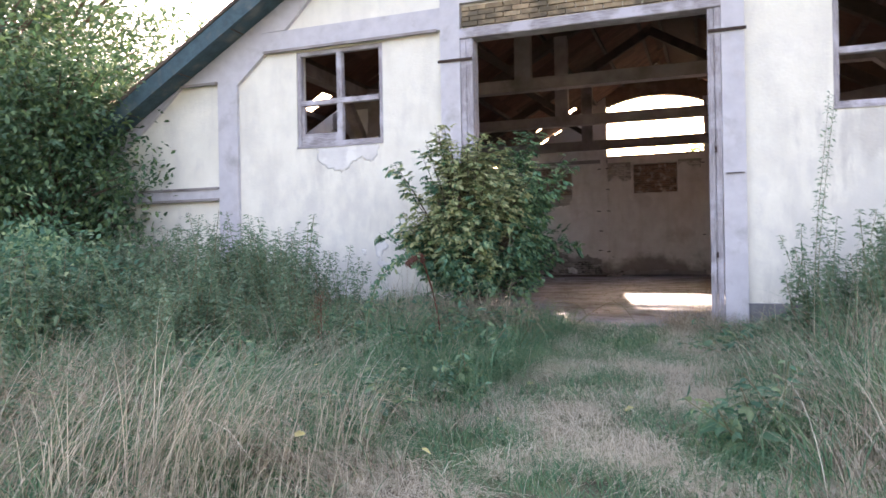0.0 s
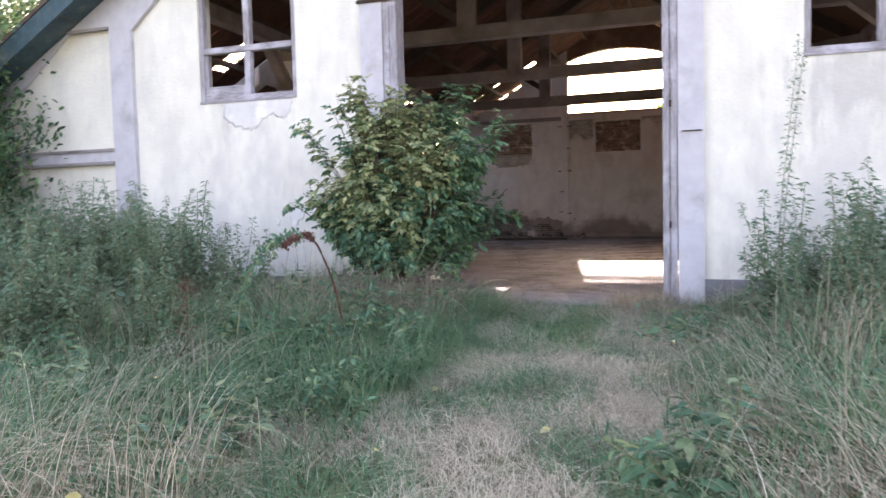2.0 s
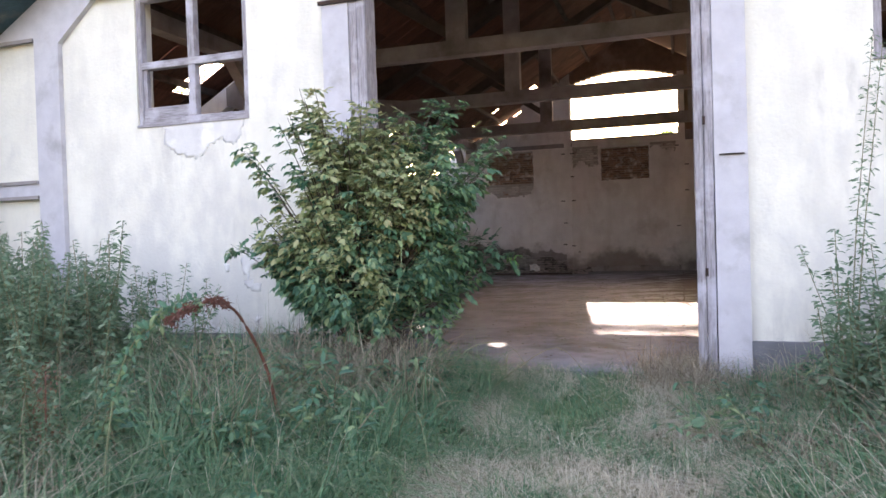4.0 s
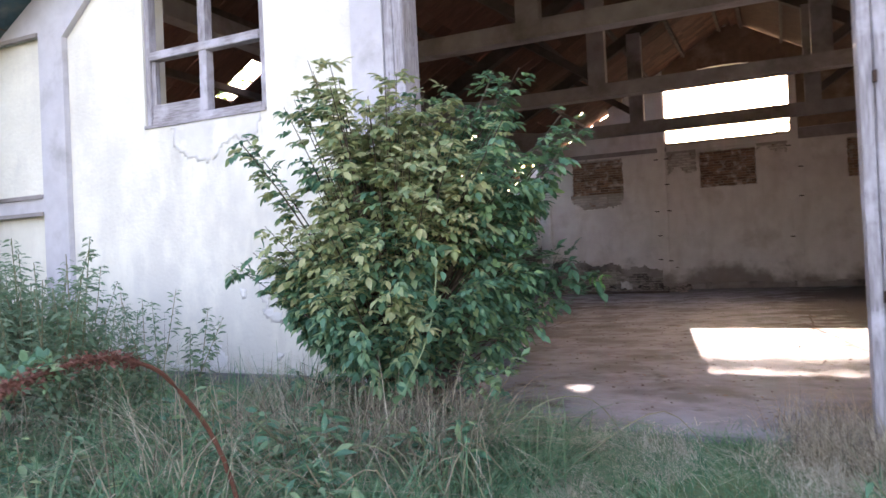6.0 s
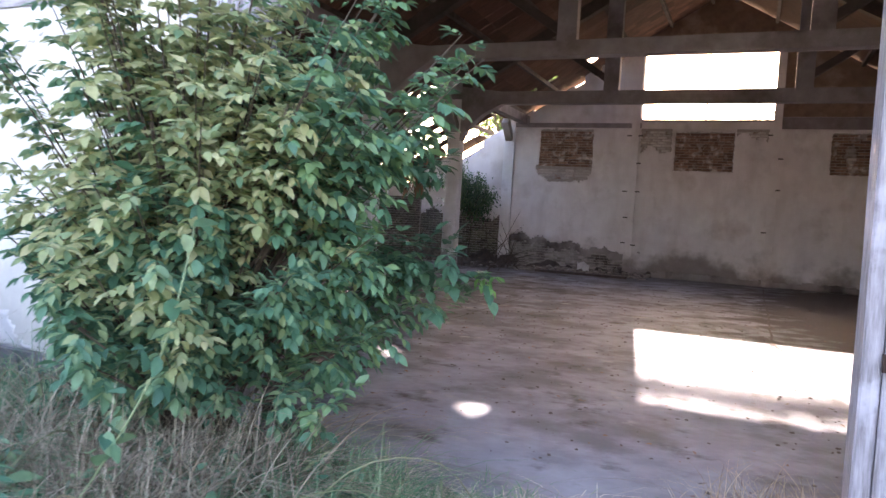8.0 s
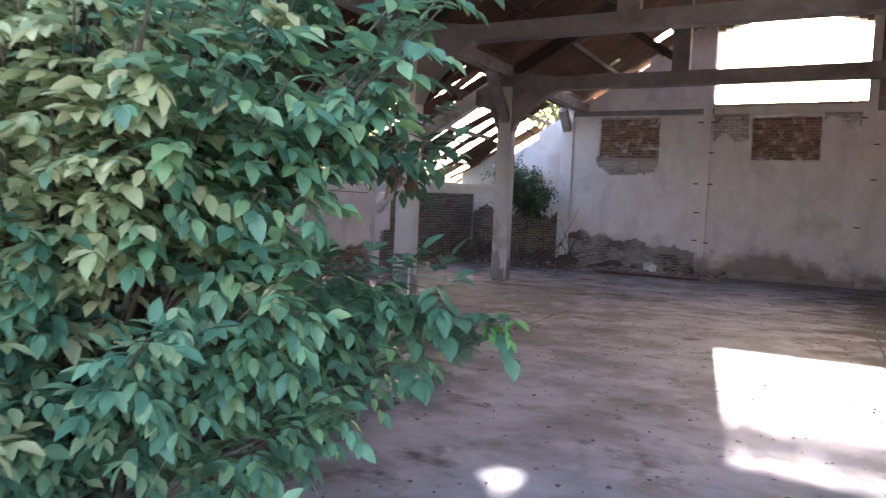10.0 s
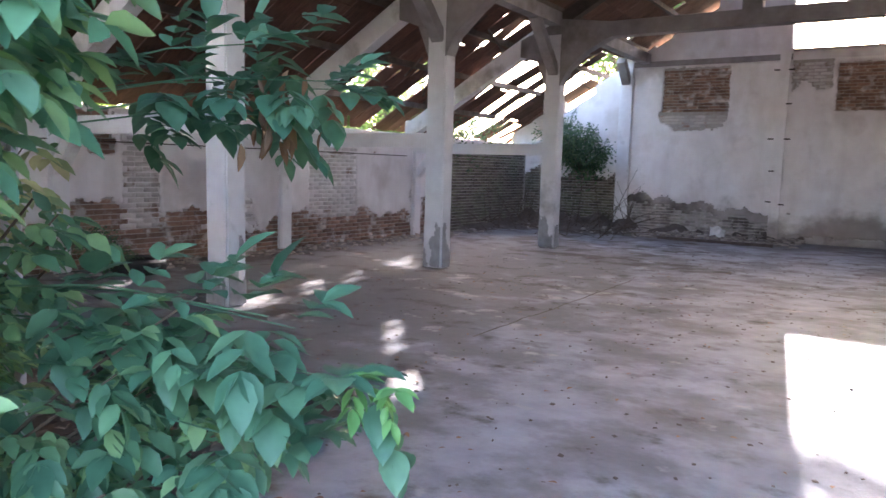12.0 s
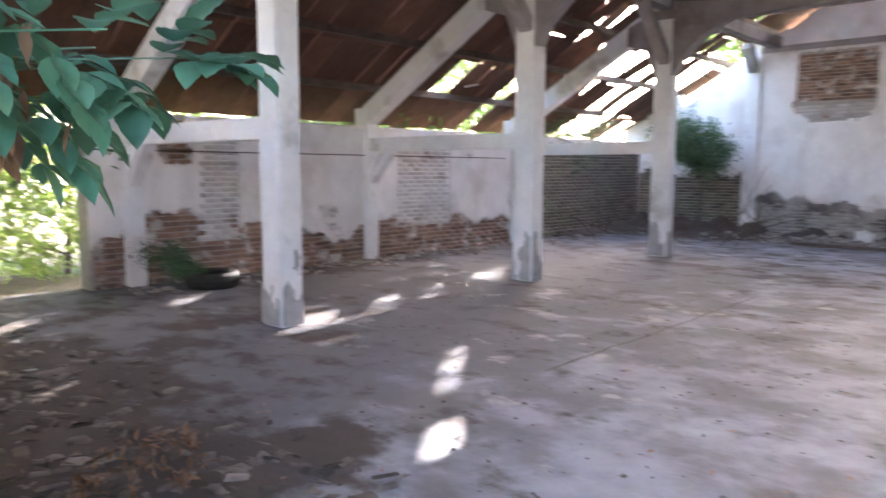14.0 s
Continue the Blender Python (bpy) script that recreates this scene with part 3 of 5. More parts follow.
# ---- concrete frames ----


def truss(y, z0, z1):
    t = thing("roof_frame", "whitewashed concrete roof frame with tie beam and peeling columns", "roof frame", "concrete frames of the barn")
    yc = y + 0.12
    for s in (1, -1):
        def X(v):
            return v if s == 1 else 2 * XC - v
        def span(a, b):
            return (min(X(a), X(b)), max(X(a), X(b)))
        a, b = span(-3.42, -3.10)
        part("column", soft_box((a, y, 0, b, y + 0.25, 4.0), 0.018, 0.012, 14), WHITEWASH, t, "whitewashed column peeling to grey at the foot")
        a, b = span(-6.68, -6.37)
        part("wall_post", soft_box((a, y, 0, b, y + 0.25, 2.45), 0.018, 0.01, 8), WHITEWASH, t)
        a, b = span(-6.42, -3.38)
        part("aisle_tie", soft_box((a, y + 0.03, 1.76, b, y + 0.22, 1.97), 0.012, 0.01, 8), WHITEWASH, t)
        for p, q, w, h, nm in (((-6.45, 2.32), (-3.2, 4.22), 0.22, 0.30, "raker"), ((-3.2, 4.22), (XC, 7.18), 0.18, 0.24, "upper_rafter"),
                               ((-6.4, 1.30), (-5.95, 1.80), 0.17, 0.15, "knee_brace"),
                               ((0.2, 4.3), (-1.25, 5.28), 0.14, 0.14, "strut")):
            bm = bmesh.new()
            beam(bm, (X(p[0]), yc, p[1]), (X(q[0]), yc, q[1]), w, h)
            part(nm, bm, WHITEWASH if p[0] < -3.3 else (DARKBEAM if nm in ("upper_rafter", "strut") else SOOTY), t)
        bm = bmesh.new()
        prism(bm, [(X(u), v) for u, v in ((-3.41, 3.05), (-3.11, 3.05), (-2.98, 3.32), (-2.6, 3.66), (-2.15, z0 + 0.003), (-2.15, z1 - 0.003), (-3.1, z1 + 0.12), (-3.95, 3.93), (-3.95, 3.62), (-3.6, 3.5))], y + 0.004, y + 0.236)
        part("haunch", bm, SOOTY, t, "dusty grey haunch of the column head")
        a, b = span(0.02, 0.33)
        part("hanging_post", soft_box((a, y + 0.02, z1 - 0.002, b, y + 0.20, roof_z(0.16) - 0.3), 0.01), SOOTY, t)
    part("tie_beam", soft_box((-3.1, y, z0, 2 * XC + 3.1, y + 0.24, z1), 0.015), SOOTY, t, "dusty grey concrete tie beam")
    return t


FRAMES = [truss(y, z0, z1) for y, z0, z1 in zip(TRUSS_Y, (4.05, 3.98, 3.88), (4.28, 4.22, 4.14))]

# beams along the columns, with braces
for s in (1, -1):
    x = -3.24 if s == 1 else 2 * XC + 3.24
    g = thing("purlin_beam", "grey concrete beam along the column heads with knee braces", "beam", "long beams")
    part("beam", boxes((x - 0.11, 0.3, 4.145, x + 0.11, FAR_Y, 4.38)), SOOTY, g)
    for y in TRUSS_Y + (FAR_Y - 0.25,):
        for sg in (1, -1):
            if y > 16:
                continue
            bm = bmesh.new()
            beam(bm, (x, y + 0.12 + sg * 0.1, 3.3), (x, y + 0.12 + sg * 1.0, 4.17), 0.16, 0.18, (1, 0, 0))
            part("knee_brace", bm, SOOTY, g)

# ---- roof ----
ANG = math.atan(SLOPE)
roof = thing("roof", "dark rusty roof sheets on purlins with broken gaps", "roof", kind="structure")
PANEL_W, PANEL_L = 0.42, 1.0
me_panel = []
for k in range(4):
    bm = boxes((-PANEL_L / 2 - 0.04, -PANEL_W / 2 + 0.004, 0, PANEL_L / 2 + 0.04, PANEL_W / 2 - 0.004, 0.022))
    for v in bm.verts:
        v.co += Vector((RNG.uniform(-0.02, 0.02), RNG.uniform(-0.004, 0.006), 0))
    me = bpy.data.meshes.new("roof_sheet")
    bm.to_mesh(me)
    bm.free()
    me.materials.append(ROOFWOOD)
    me_panel.append(me)


def missing(x, y, r):
    """How broken the roof is: whole by the facade, fallen in at the far eave corner."""
    clump = noise.noise((x * 0.9, y * 0.9, 4.0))
    if y > 15.2 and -3.5 < x < 0.2:
        holes = ((-2.95, 15.8, 0.42, 0.13), (-2.1, 15.85, 0.16, 0.16), (-1.1, 16.2, 0.30, 0.22))
        return any(abs(x - a) < b and abs(y - c) < d for a, c, b, d in holes)
    if y > 12.4 and x < -3.7:
        return r < 0.52 + 0.8 * clump
    if y > 8.2 and x < -3.4:
        return r < 0.04 + 0.36 * max(0, clump)
    if 1.2 < y < 3.7 and -5.8 < x < -3.5:
        return r < 0.22 + 0.4 * clump
    return r < 0.004


rnd, hang = random.Random(11), random.Random(12)
rows_up = int((XC - WALL_X + 0.75) / (PANEL_L * math.cos(ANG))) + 1
for j in range(int((FAR_Y + 1.0) / PANEL_W)):
    y = -0.42 + PANEL_W * (j + 0.5)
    for i in range(rows_up):
        x = WALL_X - 0.75 + (i + 0.5) * PANEL_L * math.cos(ANG)
        if x > XC:
            continue
        if y > 15.2 and x > -3.5:
            # short pieces where the sheets have cracked
            for u in range(3):
                for w in (-0.25, 0.25):
                    xs, ys = x + (u - 1) * PANEL_L * math.cos(ANG) / 3, y + w * PANEL_W
                    if not missing(xs, ys, rnd.random()):
                        ob = new("roof_sheet", rnd.choice(me_panel))
                        ob.parent = roof
                        ob.matrix_world = pose(xs, ys, roof_z(xs) + 0.10 + (i % 2) * 0.012, 0, -math.degrees(ANG), 0) @ Matrix.Diagonal((0.345, 0.51, 1, 1))
            continue
        if missing(x, y, rnd.random()):
            continue
        slip = rnd.uniform(-0.012, 0.012) - (0.12 if (y > 9 and x < -4 and rnd.random() < 0.25) else 0)
        loose = 10 if (y > 11.5 and x < -3.4 and hang.random() < 0.55) else (3 if y > 8.5 and x < -3.4 else 1)
        ob = new("roof_sheet", rnd.choice(me_panel))
        ob.parent = roof
        ob.matrix_world = pose(x + slip * math.cos(ANG), y, roof_z(x) + 0.10 + (i % 2) * 0.012 + slip * SLOPE, rnd.uniform(-0.8, 0.8) * loose, -math.degrees(ANG) + rnd.uniform(-0.7, 0.7) * loose, rnd.uniform(-0.4, 0.4) * loose)
bm = bmesh.new()
beam(bm, (XC - 0.02, 8.5, roof_z(XC) + 0.14), (2 * XC - WALL_X + 0.8, 8.5, roof_z(WALL_X - 0.8) + 0.14), 18.0, 0.03)
part("right_slope", bm, ROOFWOOD, roof)
for i in range(9):
    x = WALL_X + 0.15 + i * 1.0
    for sx, y1 in ((x, FAR_Y + 0.2 if x > -4.4 else 15.0 + 0.4 * (i % 3)), (2 * XC - x, FAR_Y + 0.2)):
        bm = bmesh.new()
        beam(bm, (sx, -0.4, roof_z(x) + 0.045), (sx, y1, roof_z(x) + 0.045), 0.08, 0.10)
        part("purlin", bm, PURLIN, roof, "old wooden purlin")
for s in (1, -1):
    for nm, off, th, mt, y0 in (("bargeboard", 0.08, 0.27, BLUEWOOD, -0.46), ("soffit_board", 0.0, 0.03, BLUEWOOD, -0.20), ("verge_cap", 0.24, 0.05, PURLIN, -0.44)):
        bm = bmesh.new()
        xa, xb = WALL_X - 0.8, XC
        X = (lambda v: v) if s == 1 else (lambda v: 2 * XC - v)
        w = 0.04 if nm == "bargeboard" else (0.46 if nm == "soffit_board" else 0.12)
        beam(bm, (X(xa), y0, roof_z(xa) + off), (X(xb), y0, roof_z(xb) + off), w, th)
        part(nm, bm, mt, roof, "weathered blue-green board" if mt is BLUEWOOD else "")


# ---- vegetation generators ----
def blades(n, region, h_rng, w, lean, keep=None, seed=0, segs=3, droop=0.6, clump=14, near_low=0.0):
    """n grass blades: arrays of verts and quads."""
    r = np.random.default_rng(seed)
    nc = max(1, n // clump)
    cx, cy = r.uniform(region[0], region[1], nc), r.uniform(region[2], region[3], nc)
    ca, cl = r.uniform(0, math.tau, nc), r.uniform(0.5, 1.5, nc)
    who = r.integers(0, nc, n)
    x = cx[who] + r.normal(0, 0.10, n)
    y = cy[who] + r.normal(0, 0.10, n)
    if keep is not None:
        k = keep(x, y, r)
        x, y, who = x[k], y[k], who[k]
    n = len(x)
    z = ground_z(x, y) + 0.0
    if near_low:
        wave = np.array([noise.noise((float(a) * 0.8, float(b) * 0.8, 7.0)) for a, b in zip(x, y)])
    else:
        wave = np.zeros(n)
    h = r.uniform(*h_rng, n) * (1 + 0.75 * wave) * np.clip(0.75 + 0.35 * (cl[who] - 0.8), 0.5, 1.2)
    if near_low:
        h *= np.clip((np.abs(x - 2.6) - 0.7) / near_low, 0.3, 1.0)
    az = ca[who] + r.normal(0, 0.9, n)
    ln = np.abs(r.normal(lean, lean * 0.45, n)) * cl[who]
    dx, dy = np.cos(az), np.sin(az)
    px, py = -dy, dx
    tw = r.uniform(-0.8, 0.8, n)
    px, py = px * np.cos(tw) - py * np.sin(tw), px * np.sin(tw) + py * np.cos(tw)
    verts = np.zeros((n, (segs + 1) * 2, 3), np.float32)
    for s in range(segs + 1):
        f = s / segs
        reach = h * ln * (f ** 1.7)
        cz = z + h * (f - droop * ln * f ** 3 * 0.5)
        ww = w * (1 - 0.88 * f) * 0.5
        for e, sg in ((0, -1), (1, 1)):
            verts[:, s * 2 + e, 0] = x + dx * reach + px * ww * sg
            verts[:, s * 2 + e, 1] = y + dy * reach + py * ww * sg
            verts[:, s * 2 + e, 2] = cz
    base = np.arange(n)[:, None, None] * ((segs + 1) * 2)
    pat = np.array([(s * 2, s * 2 + 1, s * 2 + 3, s * 2 + 2) for s in range(segs)])
    return verts.reshape(-1, 3), (base + pat[None]).reshape(-1, 4)


LT = np.array((0.0, 0.20, 0.50, 0.80, 1.0))
LW = np.array((0.02, 0.28, 0.37, 0.20, 0.0))
NL = len(LT)
LEAF_V = np.concatenate([np.stack([LT, sg * LW, 0.13 * LW * abs(sg) * 2 - 0.16 * LT ** 2], 1) for sg in (-1, 0, 1)])
LEAF_Q = np.array([(r0 * NL + k, r0 * NL + k + 1, (r0 + 1) * NL + k + 1, (r0 + 1) * NL + k) for r0 in (0, 1) for k in range(NL - 1)])


def leaf_cloud(pos, direction, size, seed, flat=0.5, width=0.66):
    """Leaflets at pos, pointing along direction: arrays of verts and quads."""
    r = np.random.default_rng(seed)
    n = len(pos)
    d = direction / np.maximum(np.linalg.norm(direction, axis=1, keepdims=True), 1e-6)
    up = np.stack([r.normal(0, flat, n), r.normal(0, flat, n), np.ones(n)], 1)
    s = np.cross(up, d)
    s /= np.maximum(np.linalg.norm(s, axis=1, keepdims=True), 1e-6)
    u = np.cross(d, s)
    v = (LEAF_V[None, :, 0:1] * d[:, None] + LEAF_V[None, :, 1:2] * s[:, None] * width + LEAF_V[None, :, 2:3] * u[:, None]) * size[:, None, None] + pos[:, None]
    q = LEAF_Q[None] + (np.arange(n) * len(LEAF_V))[:, None, None]
    return v.reshape(-1, 3), q.reshape(-1, 4)


def twig_leaves(a, b, n, leaflet, r, spread=0.10, full=True, first=0.25, droop=0.5):
    """Compound leaves along a twig from a to b: leaflet positions, directions, sizes."""
    P, D, S = [], [], []
    ax = (b - a) / np.linalg.norm(b - a)
    for k in range(n):
        f = first + (1 - first) * (k + r.uniform(0, 0.8)) / n
        p = a + (b - a) * min(f, 1.0)
        rd = r.normal(0, 1, 3)
        rd -= ax * rd.dot(ax)
        rd = rd / np.linalg.norm(rd) + ax * r.uniform(0.2, 0.9)
        rd[2] -= 0.12
        rd /= np.linalg.norm(rd)
        side = np.cross(rd, (0, 0, 1))
        side /= max(np.linalg.norm(side), 1e-6)
        stalk = spread * r.uniform(0.8, 1.3)
        s0 = leaflet * r.uniform(0.75, 1.2)
        for g, sg in ((0.25, 1), (0.25, -1), (0.5, 1), (0.5, -1), (0.75, 1), (0.75, -1), (0.8, 0))[:7 if full else 5]:
            q = p + rd * stalk * g * 1.6
            q[2] -= 0.03 * g * g
            dd = rd * (0.6 if sg else 1.0) + side * sg * 0.8 + np.array((0, 0, -droop)) * r.uniform(0.3, 1.5)
            P.append(q)
            D.append(dd + r.normal(0, 0.12, 3))
            S.append(s0 * (1.1 if sg == 0 else r.uniform(0.8, 1.0)))
    return P, D, S


def tree(name, label, at, height, radius, n_twig, leaf, mat, seed, trunk_r=0.16, low=0.3, group="", squash=1.0):
    """A trunk with limbs, and a ragged crown of many leaves."""
    r = np.random.default_rng(seed)
    t = thing(name, label, "tree" if height > 3.2 else "shrub", group, at=at)
    bm = bmesh.new()
    tube(bm, [(0.0, 0.0, -0.2), (0.1, 0.05, height * 0.35), (0.0, 0.15, height * 0.8)], trunk_r, trunk_r * 0.3, 8)
    pos, dirs, sizes = [], [], []
    for k in range(max(10, n_twig // 9)):
        a = r.uniform(0, math.tau)
        zc = height * r.uniform(low, 0.97)
        f = (zc / height - low) / (1 - low)
        rad = radius * (0.55 + 0.6 * math.sin(math.pi * min(1, f * 0.85 + 0.12))) * r.uniform(0.6, 1.1)
        tip = np.array((math.cos(a) * rad, math.sin(a) * rad * squash, zc))
        root = np.array((0.05, 0.05, max(0.2, zc * 0.62)))
        mid = (root + tip) / 2 + (0, 0, 0.15)
        tube(bm, [root, mid, root + (tip - root) * 0.9], trunk_r * 0.25, 0.008, 5)
        for m in range(26):
            f = r.uniform(0.35, 1.0)
            c = root + (tip - root) * f + r.normal(0, radius * 0.13, 3)
            e = c + r.normal(0, 1, 3) * radius * 0.15
            g = max(3, int(r.integers(7, 15)))
            for _ in range(g):
                pos.append(c + (e - c) * r.uniform(0, 1) + r.normal(0, leaf * 1.1, 3))
                dirs.append((e - c) + r.normal(0, 0.5, 3) * radius * 0.2 + np.array((0, 0, -0.05)))
                sizes.append(leaf * r.uniform(0.6, 1.2))
    part("trunk", bm, BARK, t)
    v, q = leaf_cloud(np.array(pos), np.array(dirs), np.array(sizes), seed + 1, 0.8)
    mesh_arrays("crown", v, q, mat, t)
    return t


# ---- the bush in the doorway ----
bush = thing("elder_bush", "large green elder bush with yellow-green upper leaves growing in the doorway", "bush", at=(0.5, -0.45, 0))
BASE = np.array((0.0, 0.0, -0.08))
r = np.random.default_rng(21)
bm = bmesh.new()
tips, TOP, LOW, INNERSIDE = [], [], [], []
while len(tips) < 330:
    u = r.normal(0, 1, 3)
    u /= np.linalg.norm(u)
    rr = r.uniform(0.3, 1.0) ** 0.4
    p = np.array((0.14 + 0.98 * u[0] * rr, -0.02 + 0.80 * u[1] * rr, 1.45 + 1.05 * u[2] * rr))
    lump = 1 + 0.75 * noise.noise((u[0] * 1.9 + 3, u[1] * 1.9, u[2] * 1.9)) + 0.3 * noise.noise((u[0] * 5, u[1] * 5, u[2] * 5))
    p = np.array((p[0] * lump, p[1] * lump, 1.45 + (p[2] - 1.45) * (0.6 + 0.4 * lump)))
    if p[2] < 0.95 and abs(p[0] - 0.2) > 0.6 + 0.25 * r.uniform() or p[2] < 0.42 + 0.3 * r.uniform() or p[2] > 2.7:
        continue
    if p[1] > 0.40 and p[0] < -0.05 or p[1] > 0.62 or p[0] > 1.18 - 1.2 * p[1]:
        continue
    tips.append(p)
for x, y, z in ((1.45, 0.05, 1.1), (1.5, 0.05, 0.97), (1.35, -0.2, 0.8), (0.25, -1.0, 2.62), (0.35, -0.9, 2.45), (0.1, -1.0, 2.4), (1.30, 0.1, 2.58), (1.15, 0.0, 2.5), (-0.45, -0.85, 1.3), (-0.28, -1.1, 2.05), (0.75, -0.7, 2.5),
                (1.85, -0.2, 2.08), (1.75, -0.3, 1.95), (1.6, -0.5, 1.75), (0.9, -0.9, 0.8), (1.3, -0.7, 0.95), (0.4, -1.2, 0.9), (1.5, -0.5, 1.2), (1.45, -0.6, 1.45), (1.2, -0.9, 1.6)):
    for k in range(3):
        tips.append(np.array((x - 0.5, y + 0.45, z)) + r.normal(0, 0.07, 3))
for k in range(48):
    tips.append(np.array((-0.50, -0.22, 1.15)) + r.normal(0, 1, 3) * (0.14, 0.16, 0.32))
for k, e in enumerate(tips):
    root = BASE + np.array((e[0] * 0.25, e[1] * 0.25, max(0.1, e[2] * 0.5)))
    a = root + (e - root) * 0.35
    if k % 4 == 0:
        bs = bmesh.new()
        tube(bs, [BASE + (e[0] * 0.08, e[1] * 0.08, 0), root, a + (0, 0, 0.06), e], 0.018, 0.003, 5)
        part("stem", bs, BARK, bush)
    else:
        tube(bm, [a, (a + e) / 2 + (0, 0, 0.03), e], 0.006, 0.002, 4)
    pp, dd, ss = twig_leaves(a, e, 12, 0.072, r, 0.072, first=0.30, droop=0.45)
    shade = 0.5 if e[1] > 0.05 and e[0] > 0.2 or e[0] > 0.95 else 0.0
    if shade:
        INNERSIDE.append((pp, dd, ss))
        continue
    # paler yellow-green leaves grow likelier with height
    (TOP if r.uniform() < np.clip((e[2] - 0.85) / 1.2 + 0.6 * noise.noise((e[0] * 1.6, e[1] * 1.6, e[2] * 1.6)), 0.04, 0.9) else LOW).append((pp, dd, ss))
part("brushwood", bm, BARK, bush, "thin brown twigs")["kind"] = "stuff"
for lot, mt, lab in ((INNERSIDE, LEAFMID, "mid green leaves towards the doorway"), (LOW, LEAF, "dense dark green leaves"), (TOP, LEAFTOP, "paler yellow-green upper leaves")):
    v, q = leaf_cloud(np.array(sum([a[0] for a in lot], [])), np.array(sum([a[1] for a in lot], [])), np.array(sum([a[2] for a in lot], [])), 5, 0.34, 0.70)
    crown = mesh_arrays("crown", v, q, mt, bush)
    crown["kind"], crown["label"] = "stuff", lab
    crown.data.shade_smooth()

# near shoots: each leaf an object of its own
bm = bmesh.new()
rib = [[bm.verts.new((t, sg * 0.31 * (math.sin(math.pi * t ** 0.85) ** 0.85 + 0.03 * math.sin(t * 40) * abs(sg)) * (1 - 0.15 * t), 0.16 * abs(sg) ** 1.3 * math.sin(math.pi * t) * 0.5 + 0.012 * math.sin(t * 34) * abs(sg) - 0.22 * t * t)) for t in [k / 10 for k in range(11)]] for sg in (-1, -0.5, 0, 0.5, 1)]
for ra, rb2 in zip(rib, rib[1:]):
    for k in range(10):
        bm.faces.new((ra[k], ra[k + 1], rb2[k + 1], rb2[k])).smooth = True
me_leaf = bpy.data.meshes.new("leaf")
bm.to_mesh(me_leaf)
bm.free()
me_leaf.materials.append(SHOOTLEAF)
n_leaf = 0
MORE = []
OFF = np.array((0.5, -0.45, 0))
for end, start, n in (((1.84, 0.20, 1.06), (1.05, -0.1, 1.08), 13), ((1.16, 1.0, 1.72), (0.8, 0.25, 1.60), 12), ((1.42, 0.62, 1.69), (0.8, 0.1, 1.62), 9),
                      ((1.62, 0.2, 1.14), (1.0, -0.1, 1.2), 10), ((1.45, 0.25, 1.02), (0.9, 0.0, 1.1), 8), ((1.5, 0.5, 0.78), (0.95, 0.1, 0.85), 8), ((1.05, 0.75, 1.72), (0.7, 0.1, 1.6), 8), ((1.70, 0.05, 1.20), (1.0, -0.15, 1.2), 9), ((1.72, 0.12, 0.92), (1.0, -0.1, 0.95), 9), ((1.36, 0.50, 1.78), (0.8, 0.1, 1.66), 9), ((1.25, 0.60, 1.60), (0.75, 0.15, 1.55), 8)):
    a, e = np.array(start) - OFF, np.array(end) - OFF
    bs = bmesh.new()
    tube(bs, [a, (a + e) / 2 + (0, 0, 0.03), e], 0.003, 0.0015, 5)
    part("shoot", bs, SHOOTLEAF, bush, "thin young shoot")
    pp, dd, ss = twig_leaves(a, e, n, 0.087, r, 0.08, first=0.3, droop=0.22)
    for p, d, s in zip(pp, dd, ss):
        if n_leaf >= 290:
            MORE.append((p, d, s))
            continue
        ob = new("leaf", me_leaf)
        ob.parent = bush
        rot = Vector(d).to_track_quat("X", "Z").to_matrix().to_4x4()
        ob.matrix_local = Matrix.Translation(p) @ rot @ Matrix.Scale(float(s) * 1.05, 4) @ Matrix.Diagonal((1, 1.15, 1, 1))
        n_leaf += 1
v, q = leaf_cloud(np.array([a[0] for a in MORE]), np.array([a[1] for a in MORE]), np.array([a[2] for a in MORE]), 15, 0.2, 0.72)
shoot_crown = mesh_arrays("crown", v, q, SHOOTLEAF, bush)
shoot_crown.data.shade_smooth()
shoot_crown["kind"], shoot_crown["label"] = "stuff", "leaves of the young shoots"


# young pale tip and withered leaves on the shoots
pp, dd, ss = twig_leaves(np.array((1.62, 0.14, 1.08)) - OFF, np.array((1.90, 0.20, 1.06)) - OFF, 5, 0.055, r, 0.04, first=0.5, droop=0.7)
v, q = leaf_cloud(np.array(pp), np.array(dd), np.array(ss), 16, 0.2, 0.6)
tip_leaves = mesh_arrays("young_tip", v, q, YOUNG, bush)
tip_leaves.data.shade_smooth()
tip_leaves["kind"], tip_leaves["label"] = "stuff", "bright green young leaf tip"
k = 34
pos = np.array((1.22, 0.52, 1.60)) - OFF + r.normal(0, 1, (k, 3)) * (0.045, 0.045, 0.07)
v, q = leaf_cloud(pos, r.normal(0, 0.25, (k, 3)) + (0, 0, -1), r.uniform(0.04, 0.09, k), 17, 0.8, 0.45)
withered = mesh_arrays("withered_leaves", v, q, DEADLEAF, bush)
withered["kind"], withered["label"] = "stuff", "withered brown leaves hanging on a twig"


# ---- grass ----
def keep_tall(x, y, r):
    wob = np.array([0.25 * noise.noise((float(b) * 0.7, 1.0 if a < 2.6 else 5.0, 0.0)) for a, b in zip(x, y)])
    p = np.abs(x - 2.62) < 0.80 + wob + np.where(x < 2.6, np.clip((y + 3) / 5, 0, 0.3), 0)
    lane = (np.abs(x - 3.45) < 0.65) & (y < -6.3)
    return ~(p | (y > -0.12) | lane)


